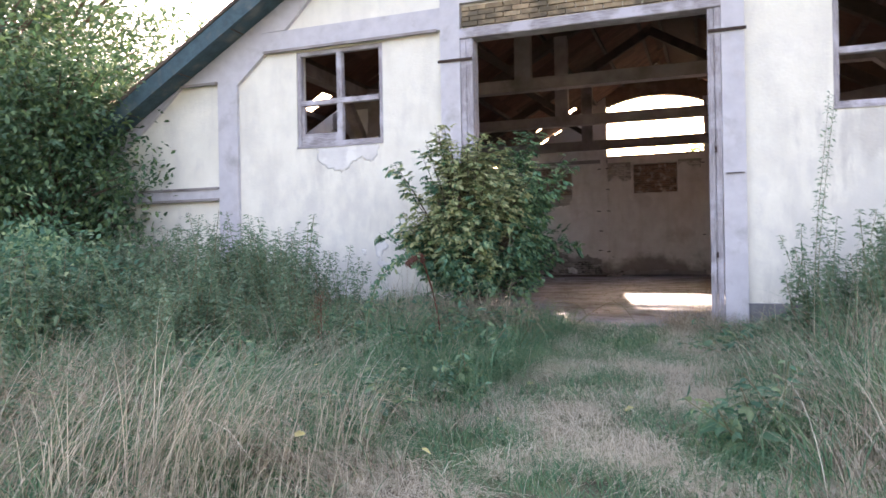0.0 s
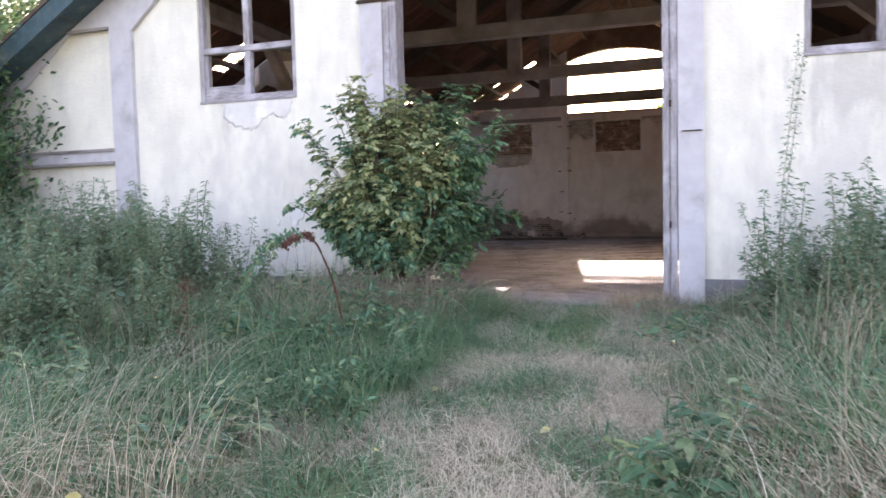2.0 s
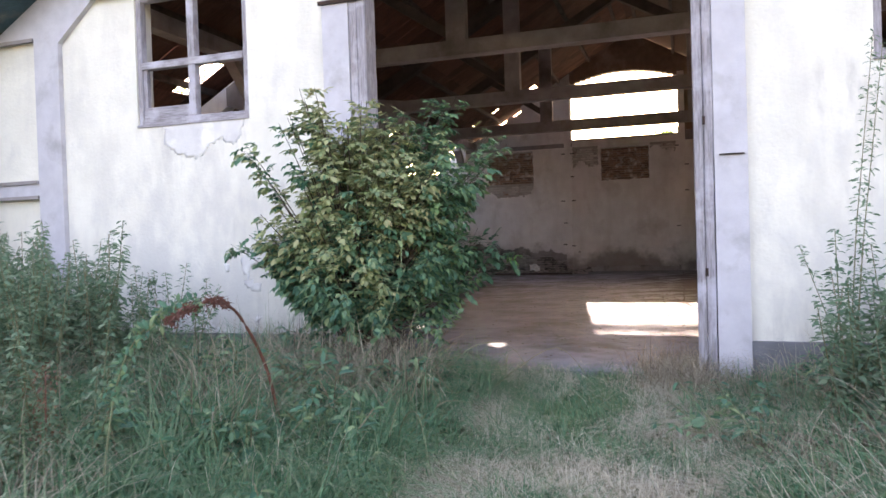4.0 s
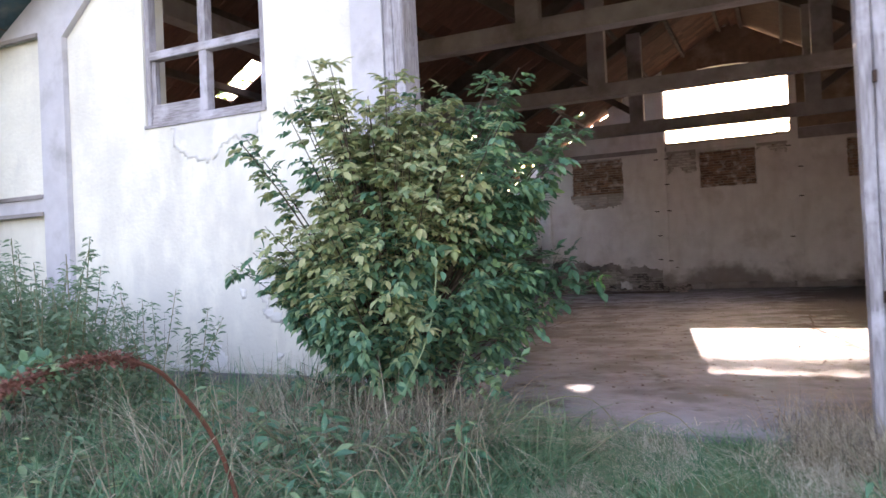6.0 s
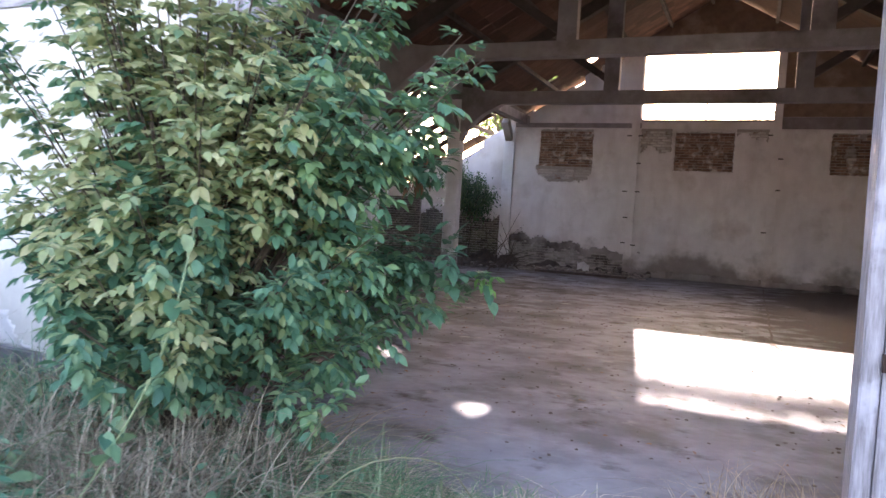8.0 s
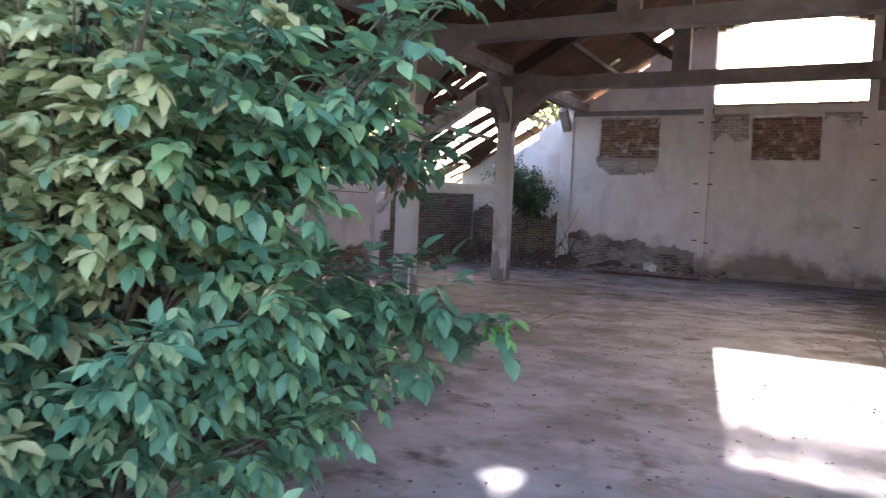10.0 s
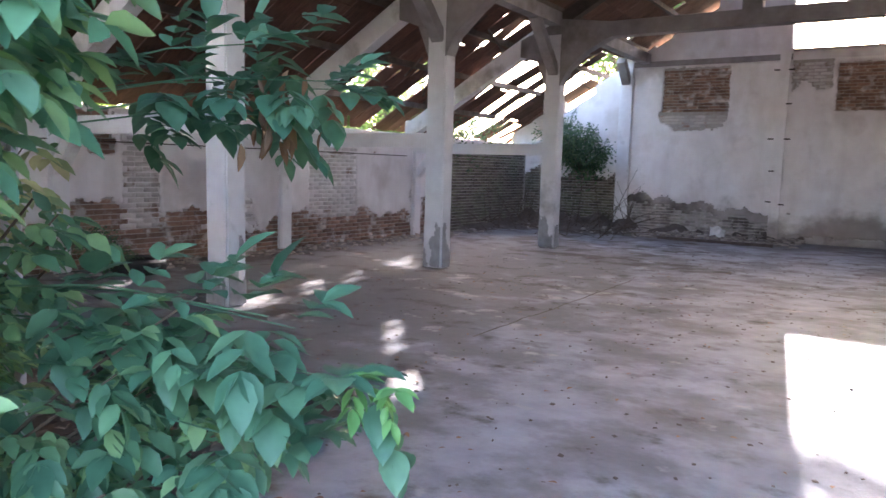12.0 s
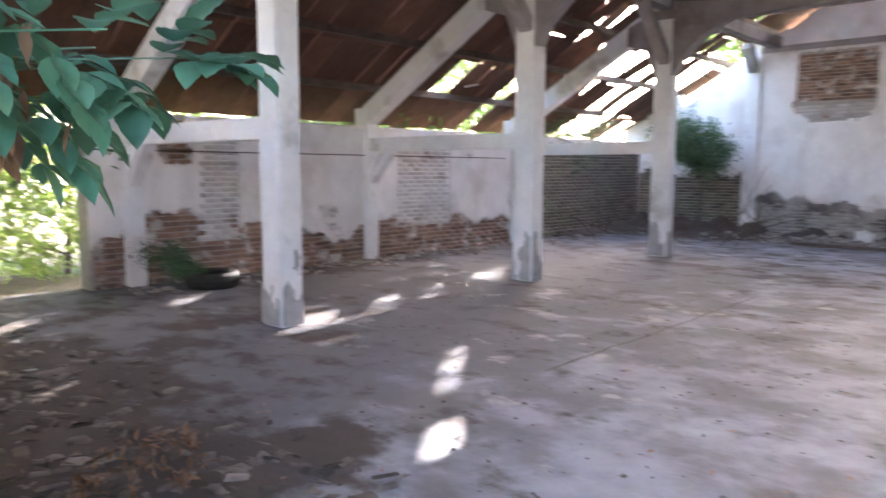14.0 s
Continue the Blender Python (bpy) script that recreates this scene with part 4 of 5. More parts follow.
def keep_short(x, y, r):
    return (y < 0.0) | (r.uniform(0, 1, len(x)) < 0.4 * np.clip(1 - y / 0.5, 0, 1))


def patchy(x, y, r, s, cut):
    v = np.array([noise.noise((float(a) * s, float(b) * s, 3.0)) for a, b in zip(x, y)])
    return v > cut


def stuff(name, arr, mat, label, category):
    return tagged(mesh_arrays(name, arr[0], arr[1], mat), label, category, kind="stuff")


stuff("short_grass", blades(100000, (-1.5, 6.5, -9, 0.45), (0.06, 0.19), 0.009, 1.1, lambda x, y, r: keep_short(x, y, r) & patchy(x, y, r, 1.3, -0.12), 1, clump=24), GREENGRASS, "short green grass in patches on the track", "grass")
stuff("dry_grass_mat", blades(96000, (0.4, 5.2, -9.5, 0.3), (0.07, 0.30), 0.006, 2.2, lambda x, y, r: keep_short(x, y, r) & ~patchy(x, y, r, 1.3, 0.10), 2, droop=0.97, clump=40), STRAW, "flattened dry straw-coloured grass on the track", "grass")
stuff("tall_dry_grass", blades(26000, (-3.5, 8, -8.5, -0.15), (0.35, 1.1), 0.009, 1.0, lambda x, y, r: keep_tall(x, y, r) & patchy(x, y, r, 0.75, -0.12), 3, 6, 0.75, 34, 1.2), DRYGRASS, "tall dry grass bent over in tufts", "grass")
stuff("tall_green_grass", blades(56000, (-4.5, 8.5, -8.5, -0.15), (0.25, 0.95), 0.012, 0.9, lambda x, y, r: keep_tall(x, y, r) & ~patchy(x, y, r, 0.75, 0.22), 4, 6, 0.75, 34, 1.2), GREENGRASS, "tall green grass", "grass")
stuff("threshold_grass", blades(1500, (3.05, 3.66, -0.5, 0.45), (0.2, 0.5), 0.006, 0.8, None, 12, 6, 0.75, 20), DRYGRASS, "dry grass tufts beside the door jamb", "grass")
stuff("wall_foot_grass", blades(30000, (-3.2, 1.75, -4.2, -0.2), (0.15, 0.55), 0.012, 0.9, keep_tall, 19, 5, 0.75, 30), GREENGRASS, "green grass and weeds below the facade", "grass")
stuff("tangled_green_grass", blades(16000, (-1.6, 1.75, -3.8, -0.3), (0.25, 0.7), 0.011, 1.3, None, 29, 6, 0.85, 26), GREENGRASS, "tangled green grass before the bush", "grass")
stuff("bush_foot_grass", blades(3200, (-0.4, 1.4, -1.75, -0.5), (0.40, 0.95), 0.011, 0.9, None, 9, 6, 0.8, 30), DRYGRASS, "dry grass tangled round the foot of the bush", "grass")


def straw(x0, y0, n, h, lean, seed, w=0.0065, spread=0.16):
    """A tuft of long straw that leans one way and arches over."""
    r = np.random.default_rng(seed)
    segs = 7
    x, y = x0 + r.normal(0, spread, n), y0 + r.normal(0, spread, n)
    az = lean + r.normal(0, 0.55, n)
    hh, ln = h * r.uniform(0.55, 1.1, n), r.uniform(0.35, 1.0, n)
    z = ground_z(x, y) - 0.03
    verts = np.zeros((n, (segs + 1) * 2, 3), np.float32)
    for s in range(segs + 1):
        f = s / segs
        reach = hh * ln * f ** 1.6
        cz = z + hh * (f - 0.55 * ln * f ** 3)
        ww = w * (1 - 0.8 * f) * 0.5
        for e, sg in ((0, -1), (1, 1)):
            verts[:, s * 2 + e] = np.stack([x + np.cos(az) * reach - np.sin(az) * ww * sg, y + np.sin(az) * reach + np.cos(az) * ww * sg, cz], 1)
    pat = np.array([(s * 2, s * 2 + 1, s * 2 + 3, s * 2 + 2) for s in range(segs)])
    q = (np.arange(n)[:, None, None] * ((segs + 1) * 2) + pat[None]).reshape(-1, 4)
    t = thing("straw_tuft", "tall tuft of pale dry straw arching over the grass", "grass", "straw tufts beside the track")
    mesh_arrays("straw", verts.reshape(-1, 3), q, STRAW, t)["kind"] = "stuff"


for k, (x, y, n, h, a) in enumerate(((0.72, -6.6, 420, 1.35, 0.3), (0.95, -6.2, 260, 1.2, 0.15), (0.35, -6.9, 300, 1.15, 0.5), (-0.3, -6.4, 240, 1.1, 0.6), (1.2, -5.4, 220, 0.95, -0.2), (0.6, -5.0, 220, 1.0, 0.4),
                                     (1.05, -7.2, 260, 0.8, -0.3), (1.3, -6.6, 220, 0.75, -0.5), (-1.0, -5.6, 200, 1.1, 0.4), (4.6, -5.6, 260, 0.9, 2.6), (5.0, -4.6, 260, 1.0, 2.9), (4.35, -3.6, 220, 0.8, 2.4), (1.3, -3.2, 160, 0.7, -0.6))):
    straw(x, y, n // 2, h, a, 400 + k, spread=0.22)


# ---- leafy weeds ----
def weed(h, seed, mat=WEED, label="tall green weed with small leaves along upright stalks", n_stalk=5, leaf=0.105):
    r = np.random.default_rng(seed)
    w = thing("weed", label, "weed", "tall weeds by the barn")
    P, D, S = [], [], []
    for k in range(n_stalk):
        a = np.array((r.normal(0, 0.07), r.normal(0, 0.07), -0.08))
        e = a + (r.normal(0, 0.22) + 0.12, r.normal(0, 0.2), h * r.uniform(0.5, 1.08))
        m = (a + e) / 2 + r.normal(0, 0.04, 3)
        bm = bmesh.new()
        tube(bm, [a, m, e], 0.007, 0.003, 4)
        part("stalk", bm, STALK, w)
        for j in range(int(64 * h)):
            f = r.uniform(0.12, 1.0) ** 0.8
            p = (a + (m - a) * f * 2) if f < 0.5 else (m + (e - m) * (f - 0.5) * 2)
            d = r.normal(0, 1, 3) * (1, 1, 0.3) + (0, 0, 0.25)
            d /= np.linalg.norm(d)
            reach = r.uniform(0, 0.10) * (1.2 - f)
            P.append(p + d * reach)
            D.append(d + (0, 0, -0.3))
            S.append(leaf * r.uniform(0.55, 1.1) * (1.2 - 0.6 * f))
    v, q = leaf_cloud(np.array(P), np.array(D), np.array(S), seed, 0.5, 0.5)
    mesh_arrays("foliage", v, q, mat, w)["kind"] = "stuff"
    return w


def put_weeds(models, spots, r):
    for k, (x, y, sc) in enumerate(spots):
        m = models[k] if k < len(models) else None
        at = Matrix.Translation((x, y, float(ground_z(x, y)))) @ Matrix.Rotation(r.uniform(0, math.tau), 4, "Z")
        if m:
            m.matrix_basis = at
            m.scale = (sc, sc, sc)
        else:
            o = copy_thing(models[k % len(models)], at)
            o.scale = (sc, sc, sc)


r = np.random.default_rng(33)
mugwort = [weed(1.45, 100 + k, n_stalk=7) for k in range(8)]
spots = [(r.uniform(-5.0, -0.95), r.uniform(-2.1, -0.9), r.uniform(0.72, 1.12)) for k in range(64)]
spots += [(r.uniform(-4.2, -0.5), r.uniform(-5.0, -2.3), r.uniform(0.65, 1.0)) for k in range(42)]
spots += [(r.uniform(-3.5, 0.9), r.uniform(-6.6, -3.2), r.uniform(0.45, 0.85)) for k in range(24)]
spots += [(r.uniform(4.4, 8.8), -0.4 - abs(r.normal(0, 1.3)), r.uniform(0.7, 1.2)) for k in range(50)]
put_weeds(mugwort, [p for p in spots if p[1] > -7.5], r)
low = [weed(0.42, 140 + k, LEAF, "low broad-leaved green plant in the grass", 8, 0.12) for k in range(5)]
spots = [(r.uniform(-2.5, 1.5), r.uniform(-6.8, -0.6), r.uniform(0.7, 1.7)) for k in range(40)]
spots += [(r.uniform(3.7, 7.0), r.uniform(-6.0, -0.5), r.uniform(0.7, 1.5)) for k in range(18)]
spots += [(r.uniform(-0.9, 1.6), r.uniform(-3.4, -0.8), r.uniform(0.6, 1.35)) for k in range(56)]
put_weeds(low, spots, r)
climber = weed(2.95, 300, label="tall thin climbing weed by the door pillar", n_stalk=2, leaf=0.07)
climber.matrix_basis = pose(4.58, -0.6, -0.1, 0, 3, 0)

# ---- trees ----
for x, y, h, rad, k in ((-3.4, -4.3, 1.3, 1.0, 81), (-4.4, -3.2, 1.5, 1.1, 82), (-2.7, -5.6, 1.2, 0.8, 83)):
    tree("shrub", "leafy green thicket at the edge of the grass", (x, y, float(ground_z(x, y))), h, rad, 300, 0.085, LEAF, k, 0.02, 0.12, "thickets by the track")
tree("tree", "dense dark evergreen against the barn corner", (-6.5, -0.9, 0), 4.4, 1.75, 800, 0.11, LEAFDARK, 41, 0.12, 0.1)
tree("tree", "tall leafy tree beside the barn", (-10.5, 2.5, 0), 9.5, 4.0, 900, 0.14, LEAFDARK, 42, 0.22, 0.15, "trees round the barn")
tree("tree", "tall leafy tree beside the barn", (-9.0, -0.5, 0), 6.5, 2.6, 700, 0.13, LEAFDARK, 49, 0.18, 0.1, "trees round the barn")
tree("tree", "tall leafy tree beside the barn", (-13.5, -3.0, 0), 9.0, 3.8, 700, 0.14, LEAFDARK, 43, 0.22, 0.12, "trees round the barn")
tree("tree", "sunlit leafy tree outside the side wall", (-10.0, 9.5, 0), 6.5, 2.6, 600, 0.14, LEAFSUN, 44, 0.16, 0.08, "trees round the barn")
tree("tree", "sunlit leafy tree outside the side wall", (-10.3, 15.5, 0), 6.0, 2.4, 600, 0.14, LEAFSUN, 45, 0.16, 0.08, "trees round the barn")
tree("tree", "far tree beyond the back gable", (8.5, 34, 0), 8.2, 3.2, 500, 0.24, LEAFSUN, 46, 0.2, 0.2, "far trees")
tree("tree", "far tree beyond the back gable", (4.2, 38, 0), 7.3, 2.8, 400, 0.24, LEAFSUN, 47, 0.2, 0.2, "far trees")
# added tree, crown out of view, to block sun at the broken roof
tree("tree", "added tree behind the barn, its unseen high crown blocking sun", (-7.2, 26, 0), 10.5, 2.6, 300, 0.2, LEAFSUN, 50, 0.16, 0.6, "far trees")
# added out of view: the level limb shades a band of the sun patch
limb_blocker = tree("tree", "unseen added tree behind the far gable, its level limb shading the sun patch", (-5.5, 26.0, 0), 11.0, 1.0, 120, 0.16, LEAFSUN, 52, 0.2, 0.72, "far trees")
bm = bmesh.new()
tube(bm, [(0.05, 0.1, 8.2), (2.2, 0.1, 9.15), (4.6, 0.0, 9.33), (7.6, 0.0, 9.42)], 0.09, 0.02, 6)
part("limb", bm, BARK, limb_blocker)
rl = np.random.default_rng(53)
k = 2600
u = rl.uniform(0.25, 1.0, k)
pos = np.stack([7.8 * u, rl.normal(0, 0.25, k), 9.26 + 0.14 * u + rl.normal(0, 0.075, k)], 1)
v, q = leaf_cloud(pos, rl.normal(0, 1, (k, 3)), rl.uniform(0.08, 0.14, k), 54, 0.8)
mesh_arrays("limb_leaves", v, q, LEAFSUN, limb_blocker)["kind"] = "stuff"
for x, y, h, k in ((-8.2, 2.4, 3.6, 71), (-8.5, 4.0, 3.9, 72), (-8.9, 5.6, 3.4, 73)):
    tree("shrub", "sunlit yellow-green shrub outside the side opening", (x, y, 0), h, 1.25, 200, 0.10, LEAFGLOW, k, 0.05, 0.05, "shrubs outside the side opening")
tree("shrub", "green shrub growing inside the ruined corner", (-4.55, 16.2, 0), 2.75, 0.78, 190, 0.085, LEAFDARK, 48, 0.02, 0.7, "shrubs in the ruined corner")
tree("shrub", "green shrub spilling over the low side wall", (-7.1, 14.2, 0), 3.1, 1.0, 160, 0.085, LEAFDARK, 51, 0.03, 0.5, "shrubs in the ruined corner")


# ---- plaster sheets that have partly fallen ----
def sheet(name, u0, u1, v0, v1, step, keep, place, mat, parent, thick, label=""):
    """A thin skin over a face, cell by cell where keep(u, v) holds, with ragged edges; place(u, v, d) gives the point d above the face."""
    nu, nv = int((u1 - u0) / step), int((v1 - v0) / step)
    du, dv = (u1 - u0) / nu, (v1 - v0) / nv
    on = np.zeros((nu + 2, nv + 2), bool)
    for i in range(nu):
        for j in range(nv):
            on[i + 1, j + 1] = keep(u0 + (i + 0.5) * du, v0 + (j + 0.5) * dv)
    verts, index, quads = [], {}, []
    rn = random.Random(nu * 31 + nv)

    def vert(i, j, d):
        key = (i, j, d)
        if key not in index:
            edge = 0 < i < nu and 0 < j < nv and not (on[i, j] and on[i + 1, j] and on[i, j + 1] and on[i + 1, j + 1])
            jit = step * 0.38 if edge else 0
            rs = random.Random(i * 7919 + j * 104729)
            index[key] = len(verts)
            verts.append(place(u0 + i * du + rs.uniform(-jit, jit), v0 + j * dv + rs.uniform(-jit, jit), thick if d else -0.002))
        return index[key]

    for i in range(nu):
        for j in range(nv):
            if not on[i + 1, j + 1]:
                continue
            quads.append((vert(i, j, 1), vert(i + 1, j, 1), vert(i + 1, j + 1, 1), vert(i, j + 1, 1)))
            for di, dj, a, b in ((-1, 0, (i, j), (i, j + 1)), (1, 0, (i + 1, j + 1), (i + 1, j)), (0, -1, (i + 1, j), (i, j)), (0, 1, (i, j + 1), (i + 1, j + 1))):
                if not on[i + 1 + di, j + 1 + dj]:
                    quads.append((vert(*a, 1), vert(*b, 1), vert(*b, 0), vert(*a, 0)))
    ob = mesh_arrays(name, np.array(verts), np.array(quads), mat, parent)
    if label:
        ob["label"] = label
    return ob


def n2(a, b, s=0.0):
    return noise.noise((a, b, s)) + 0.5 * noise.noise((a * 2.3, b * 2.3, s + 5)) + 0.25 * noise.noise((a * 5.1, b * 5.1, s + 9))


def brick_lot(name, u0, u1, z0, z1, keep, place, mat, parent, bl=0.245, bh=0.072):
    """Bricks past counting, as one part of real little blocks."""
    rn = random.Random(int(u0 * 100) + 5)
    V, Q = [], []
    for k in range(int((z1 - z0) / bh)):
        u = u0 - (k % 2) * bl / 2
        while u < u1:
            a, b = max(u, u0) + 0.006, min(u + bl, u1) - 0.006
            u += bl
            z = z0 + k * bh
            if b - a < 0.04 or not keep((a + b) / 2, z + bh / 2):
                continue
            d = rn.uniform(0.006, 0.016)
            n = len(V)
            for w, c, e in ((a, z + 0.006, 0), (b, z + 0.006, 0), (b, z + bh - 0.006, 0), (a, z + bh - 0.006, 0), (a + 0.004, z + 0.01, d), (b - 0.004, z + 0.01, d), (b - 0.004, z + bh - 0.01, d), (a + 0.004, z + bh - 0.01, d)):
                V.append(place(w + rn.uniform(-0.002, 0.002), c + rn.uniform(-0.002, 0.002), e))
            Q += [(n + 4, n + 5, n + 6, n + 7), (n, n + 1, n + 5, n + 4), (n + 1, n + 2, n + 6, n + 5), (n + 2, n + 3, n + 7, n + 6), (n + 3, n, n + 4, n + 7)]
    if V:
        ob = mesh_arrays(name, np.array(V), np.array(Q), mat, parent)
        ob["kind"] = "stuff"


def far(u, v, d):
    return (u, FAR_Y - d, v)


def left(u, v, d):
    return (WALL_X + d, u, v)


def in_panel(x, z):
    for k, (a, b, c, d) in enumerate(PANELS):
        if a < x < b and c < z < d:
            return True
    a, b, c, d = PANELS[0]
    return a - 0.06 < x < b - 0.03 and 2.52 + 0.10 * n2(x * 2.5, 1.0) + 0.25 * abs((x - (a + b) / 2) / 0.8) ** 3 < z <= c


def low_brick(x, z):
    return -3.4 < x < 0.0 and z < 0.78 + 0.14 * n2(x * 2.2, 3.0) - 0.11 * (x + 3.4)


def damp(x, z):
    if x < 0.17:
        return low_brick(x, z - 0.20 - 0.10 * n2(x * 3.1, 5.0))
    return z < 0.16 + 0.10 * n2(x * 0.9, 7.0)


def scar(x, z):
    return n2(x * 1.3, z * 1.6, 4.0) > 0.92 or (0.2 < x < 1.0 and z > 3.5 + 0.25 * n2(x * 3, 2.0)) or (2.64 < x < 3.4 and z > 3.85 + 0.2 * n2(x * 3, 8.0))


sheet("plaster", -3.4, 7.34, 0.0, 4.06, 0.045, lambda x, z: not in_panel(x, z) and not low_brick(x, z) and not damp(x, z) and not scar(x, z), far, INNER, wall_back, 0.03, "pale limewashed plaster")
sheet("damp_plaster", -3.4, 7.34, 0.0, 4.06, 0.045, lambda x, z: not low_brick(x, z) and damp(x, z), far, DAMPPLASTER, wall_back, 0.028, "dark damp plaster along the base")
bm = bmesh.new()
gable(bm, FAR_WIN + [(-6.5, -3.72, -0.3, 1.7), (-3.4, 7.34, -0.3, 4.06)], FAR_Y - 0.03, FAR_Y - 0.001, notches=NOTCHES, top=-0.01)
part("upper_plaster", bm, INNER, wall_back, "limewashed gable plaster")
bm = bmesh.new()
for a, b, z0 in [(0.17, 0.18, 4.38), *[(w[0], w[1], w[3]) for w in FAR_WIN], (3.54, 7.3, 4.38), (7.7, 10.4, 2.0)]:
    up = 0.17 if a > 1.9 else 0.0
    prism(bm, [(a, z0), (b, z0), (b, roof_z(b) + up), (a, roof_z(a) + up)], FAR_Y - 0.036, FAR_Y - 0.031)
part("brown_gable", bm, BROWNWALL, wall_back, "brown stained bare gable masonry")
brick_lot("base_bricks", -3.4, 0.0, 0.0, 1.15, low_brick, far, BASELOT, wall_back)
brick_lot("corner_bricks", -6.4, -3.72, 0.0, 2.0, lambda x, z: z < 1.72, far, DARKLOT, wall_back)
sheet("corner_plaster", -6.4, -3.73, 1.05, 1.70, 0.045, lambda x, z: z > 1.45 + 0.3 * n2(x * 1.6, 12.0), far, INNER, wall_back, 0.03, "ragged edge of the corner plaster")
brick_lot("scar_bricks", -3.4, 7.3, 0.4, 4.0, lambda x, z: scar(x, z) and not in_panel(x, z), far, PALELOT, wall_back)
for k in (0, 1):
    a, b, c, d = PANELS[k]
    brickwork(a, b, c, d, wall_back, FAR_Y + 0.010, BRICK, seed=3 + k)
a, b, c, d = PANELS[0]
brickwork(a - 0.06, b - 0.03, c - 5 * 0.072, c, wall_back, FAR_Y + 0.010, PALEBRICK, keep=lambda x, z: in_panel(x, z), seed=8)
a, b, c, d = PANELS[2]
brick_lot("panel_bricks", a, b, c, d, lambda x, z: True, far, BRICKLOT, wall_back)


wall_back.location.x = -0.14


# paint peeled off the feet of the columns
def peel(u, z, seed):
    return n2(u * 7, z * 2.2, seed) * 0.6 + 1.5 * (0.40 - z) - 2.2 * max(0, 0.06 - z) > 0.05


for y, frame_thing in zip(TRUSS_Y, FRAMES):
    for face, w0, w1 in ((lambda u, v, d: (u, y - 0.013 - d, v), -3.405, -3.115), (lambda u, v, d: (-3.087 + d, u, v), y + 0.012, y + 0.238), (lambda u, v, d: (u, y - 0.013 - d, v), 2 * XC + 3.115, 2 * XC + 3.405)):
        sheet("bare_foot", w0, w1, 0.02, 1.05, 0.016, lambda u, z: peel(u, z, y + w0), face, BARE, frame_thing, 0.003, "bare grey concrete where paint peeled")


# bare grey stains on the facade plaster
def front(u, v, d):
    return (u, 0.03 - d, v)


def worn(x, z):
    n = n2(x * 1.6, z * 1.6, 13.0) * 0.75 + 0.12 * noise.noise((x * 14, z * 14, 2.0))
    a = 1.0 - ((x + 1.66) / 0.72) ** 6 - ((z - 2.58) / (0.36 + 0.5 * abs(noise.noise((x * 2.1, 4.0, 1.0))))) ** 2
    b = 0.9 - ((x - 5.65) / 0.85) ** 4 - ((z - 2.3) / 0.75) ** 2
    c = 0.45 - ((z - 0.3) / 0.5) ** 2
    d = 0.6 - ((x + 0.9) / 0.7) ** 2 - ((z - 1.2) / 0.8) ** 2
    return max(a, b * 0.75, c, d) + n > 0.62


sheet("bare_plaster", -3.42, -0.02, 0.30, 2.60, 0.03, worn, front, PATCHY, wall_front, 0.003, "bare grey plaster where paint has washed off")


# side wall
def bare_left(y, z):
    top = 0.55 + 0.38 * n2(y * 0.75, 2.0) + 0.45 * math.exp(-((y - 4.6) / 0.9) ** 2) + (0.25 if y > 11.9 else 0) + (1.2 if y > 12.5 else 0)
    return z < top or (z > 1.55 and 4.0 < y < 4.9 and n2(y * 2, z * 2, 3.0) > -0.2) or n2(y * 1.4, z * 1.4, 11.0) > 0.85


def washed(y, z):
    return (5.0 < y < 5.6 or 8.6 < y < 9.9) and z > 0.5 or (y < 12.3 and n2(y * 0.9, z * 0.9, 21.0) > 0.45)


for y0, y1 in ((0.3, 1.5), (3.55, FAR_Y - 0.1)):
    sheet("plaster", y0, y1, 0.0, 2.16, 0.045, lambda y, z: not bare_left(y, z) and not (washed(y, z) and z < 1.9), left, INNER, wall_left, 0.028, "remains of pale limewashed plaster")
sheet("limewash_film", 3.55, FAR_Y - 0.1, 0.0, 2.0, 0.06, lambda y, z: washed(y, z) and z < 1.95, left, INNER, wall_left, 0.004, "thin limewash in the joints")
brickwork(3.6, 6.9, 0.0, 1.45, wall_left, WALL_X - 0.012, BRICK, axis="x", keep=lambda y, z: bare_left(y, z) and not washed(y, z), seed=12, out=1)
brick_lot("far_bricks", 6.9, 12.3, 0.0, 2.15, lambda y, z: bare_left(y, z) and not washed(y, z), left, BRICKLOT, wall_left)
brick_lot("damp_bricks", 12.3, FAR_Y - 0.1, 0.0, 2.15, lambda y, z: bare_left(y, z) and not washed(y, z), left, DARKLOT, wall_left)
brick_lot("washed_bricks", 3.6, FAR_Y - 0.1, 0.0, 2.15, lambda y, z: washed(y, z) and z < 1.95, left, PALELOT, wall_left)
brick_lot("high_bricks", 3.6, 6.9, 1.45, 2.15, lambda y, z: bare_left(y, z) and not washed(y, z), left, BRICKLOT, wall_left)
part("wall_cable", soft_box((WALL_X + 0.03, 3.6, 1.69, WALL_X + 0.045, 11.5, 1.705), 0.003), IRON, wall_left, "thin dark cable along the wall")

# brick band over the door
brickwork(0.30, 3.67, 4.125, 4.44, wall_front, 0.012, OCHREBRICK, seed=15)


# ---- floor: dirt, cracks, litter ----
def flat(u, v, d):
    return (u, v, d)


FLOOR_OB = bpy.data.objects["floor"]


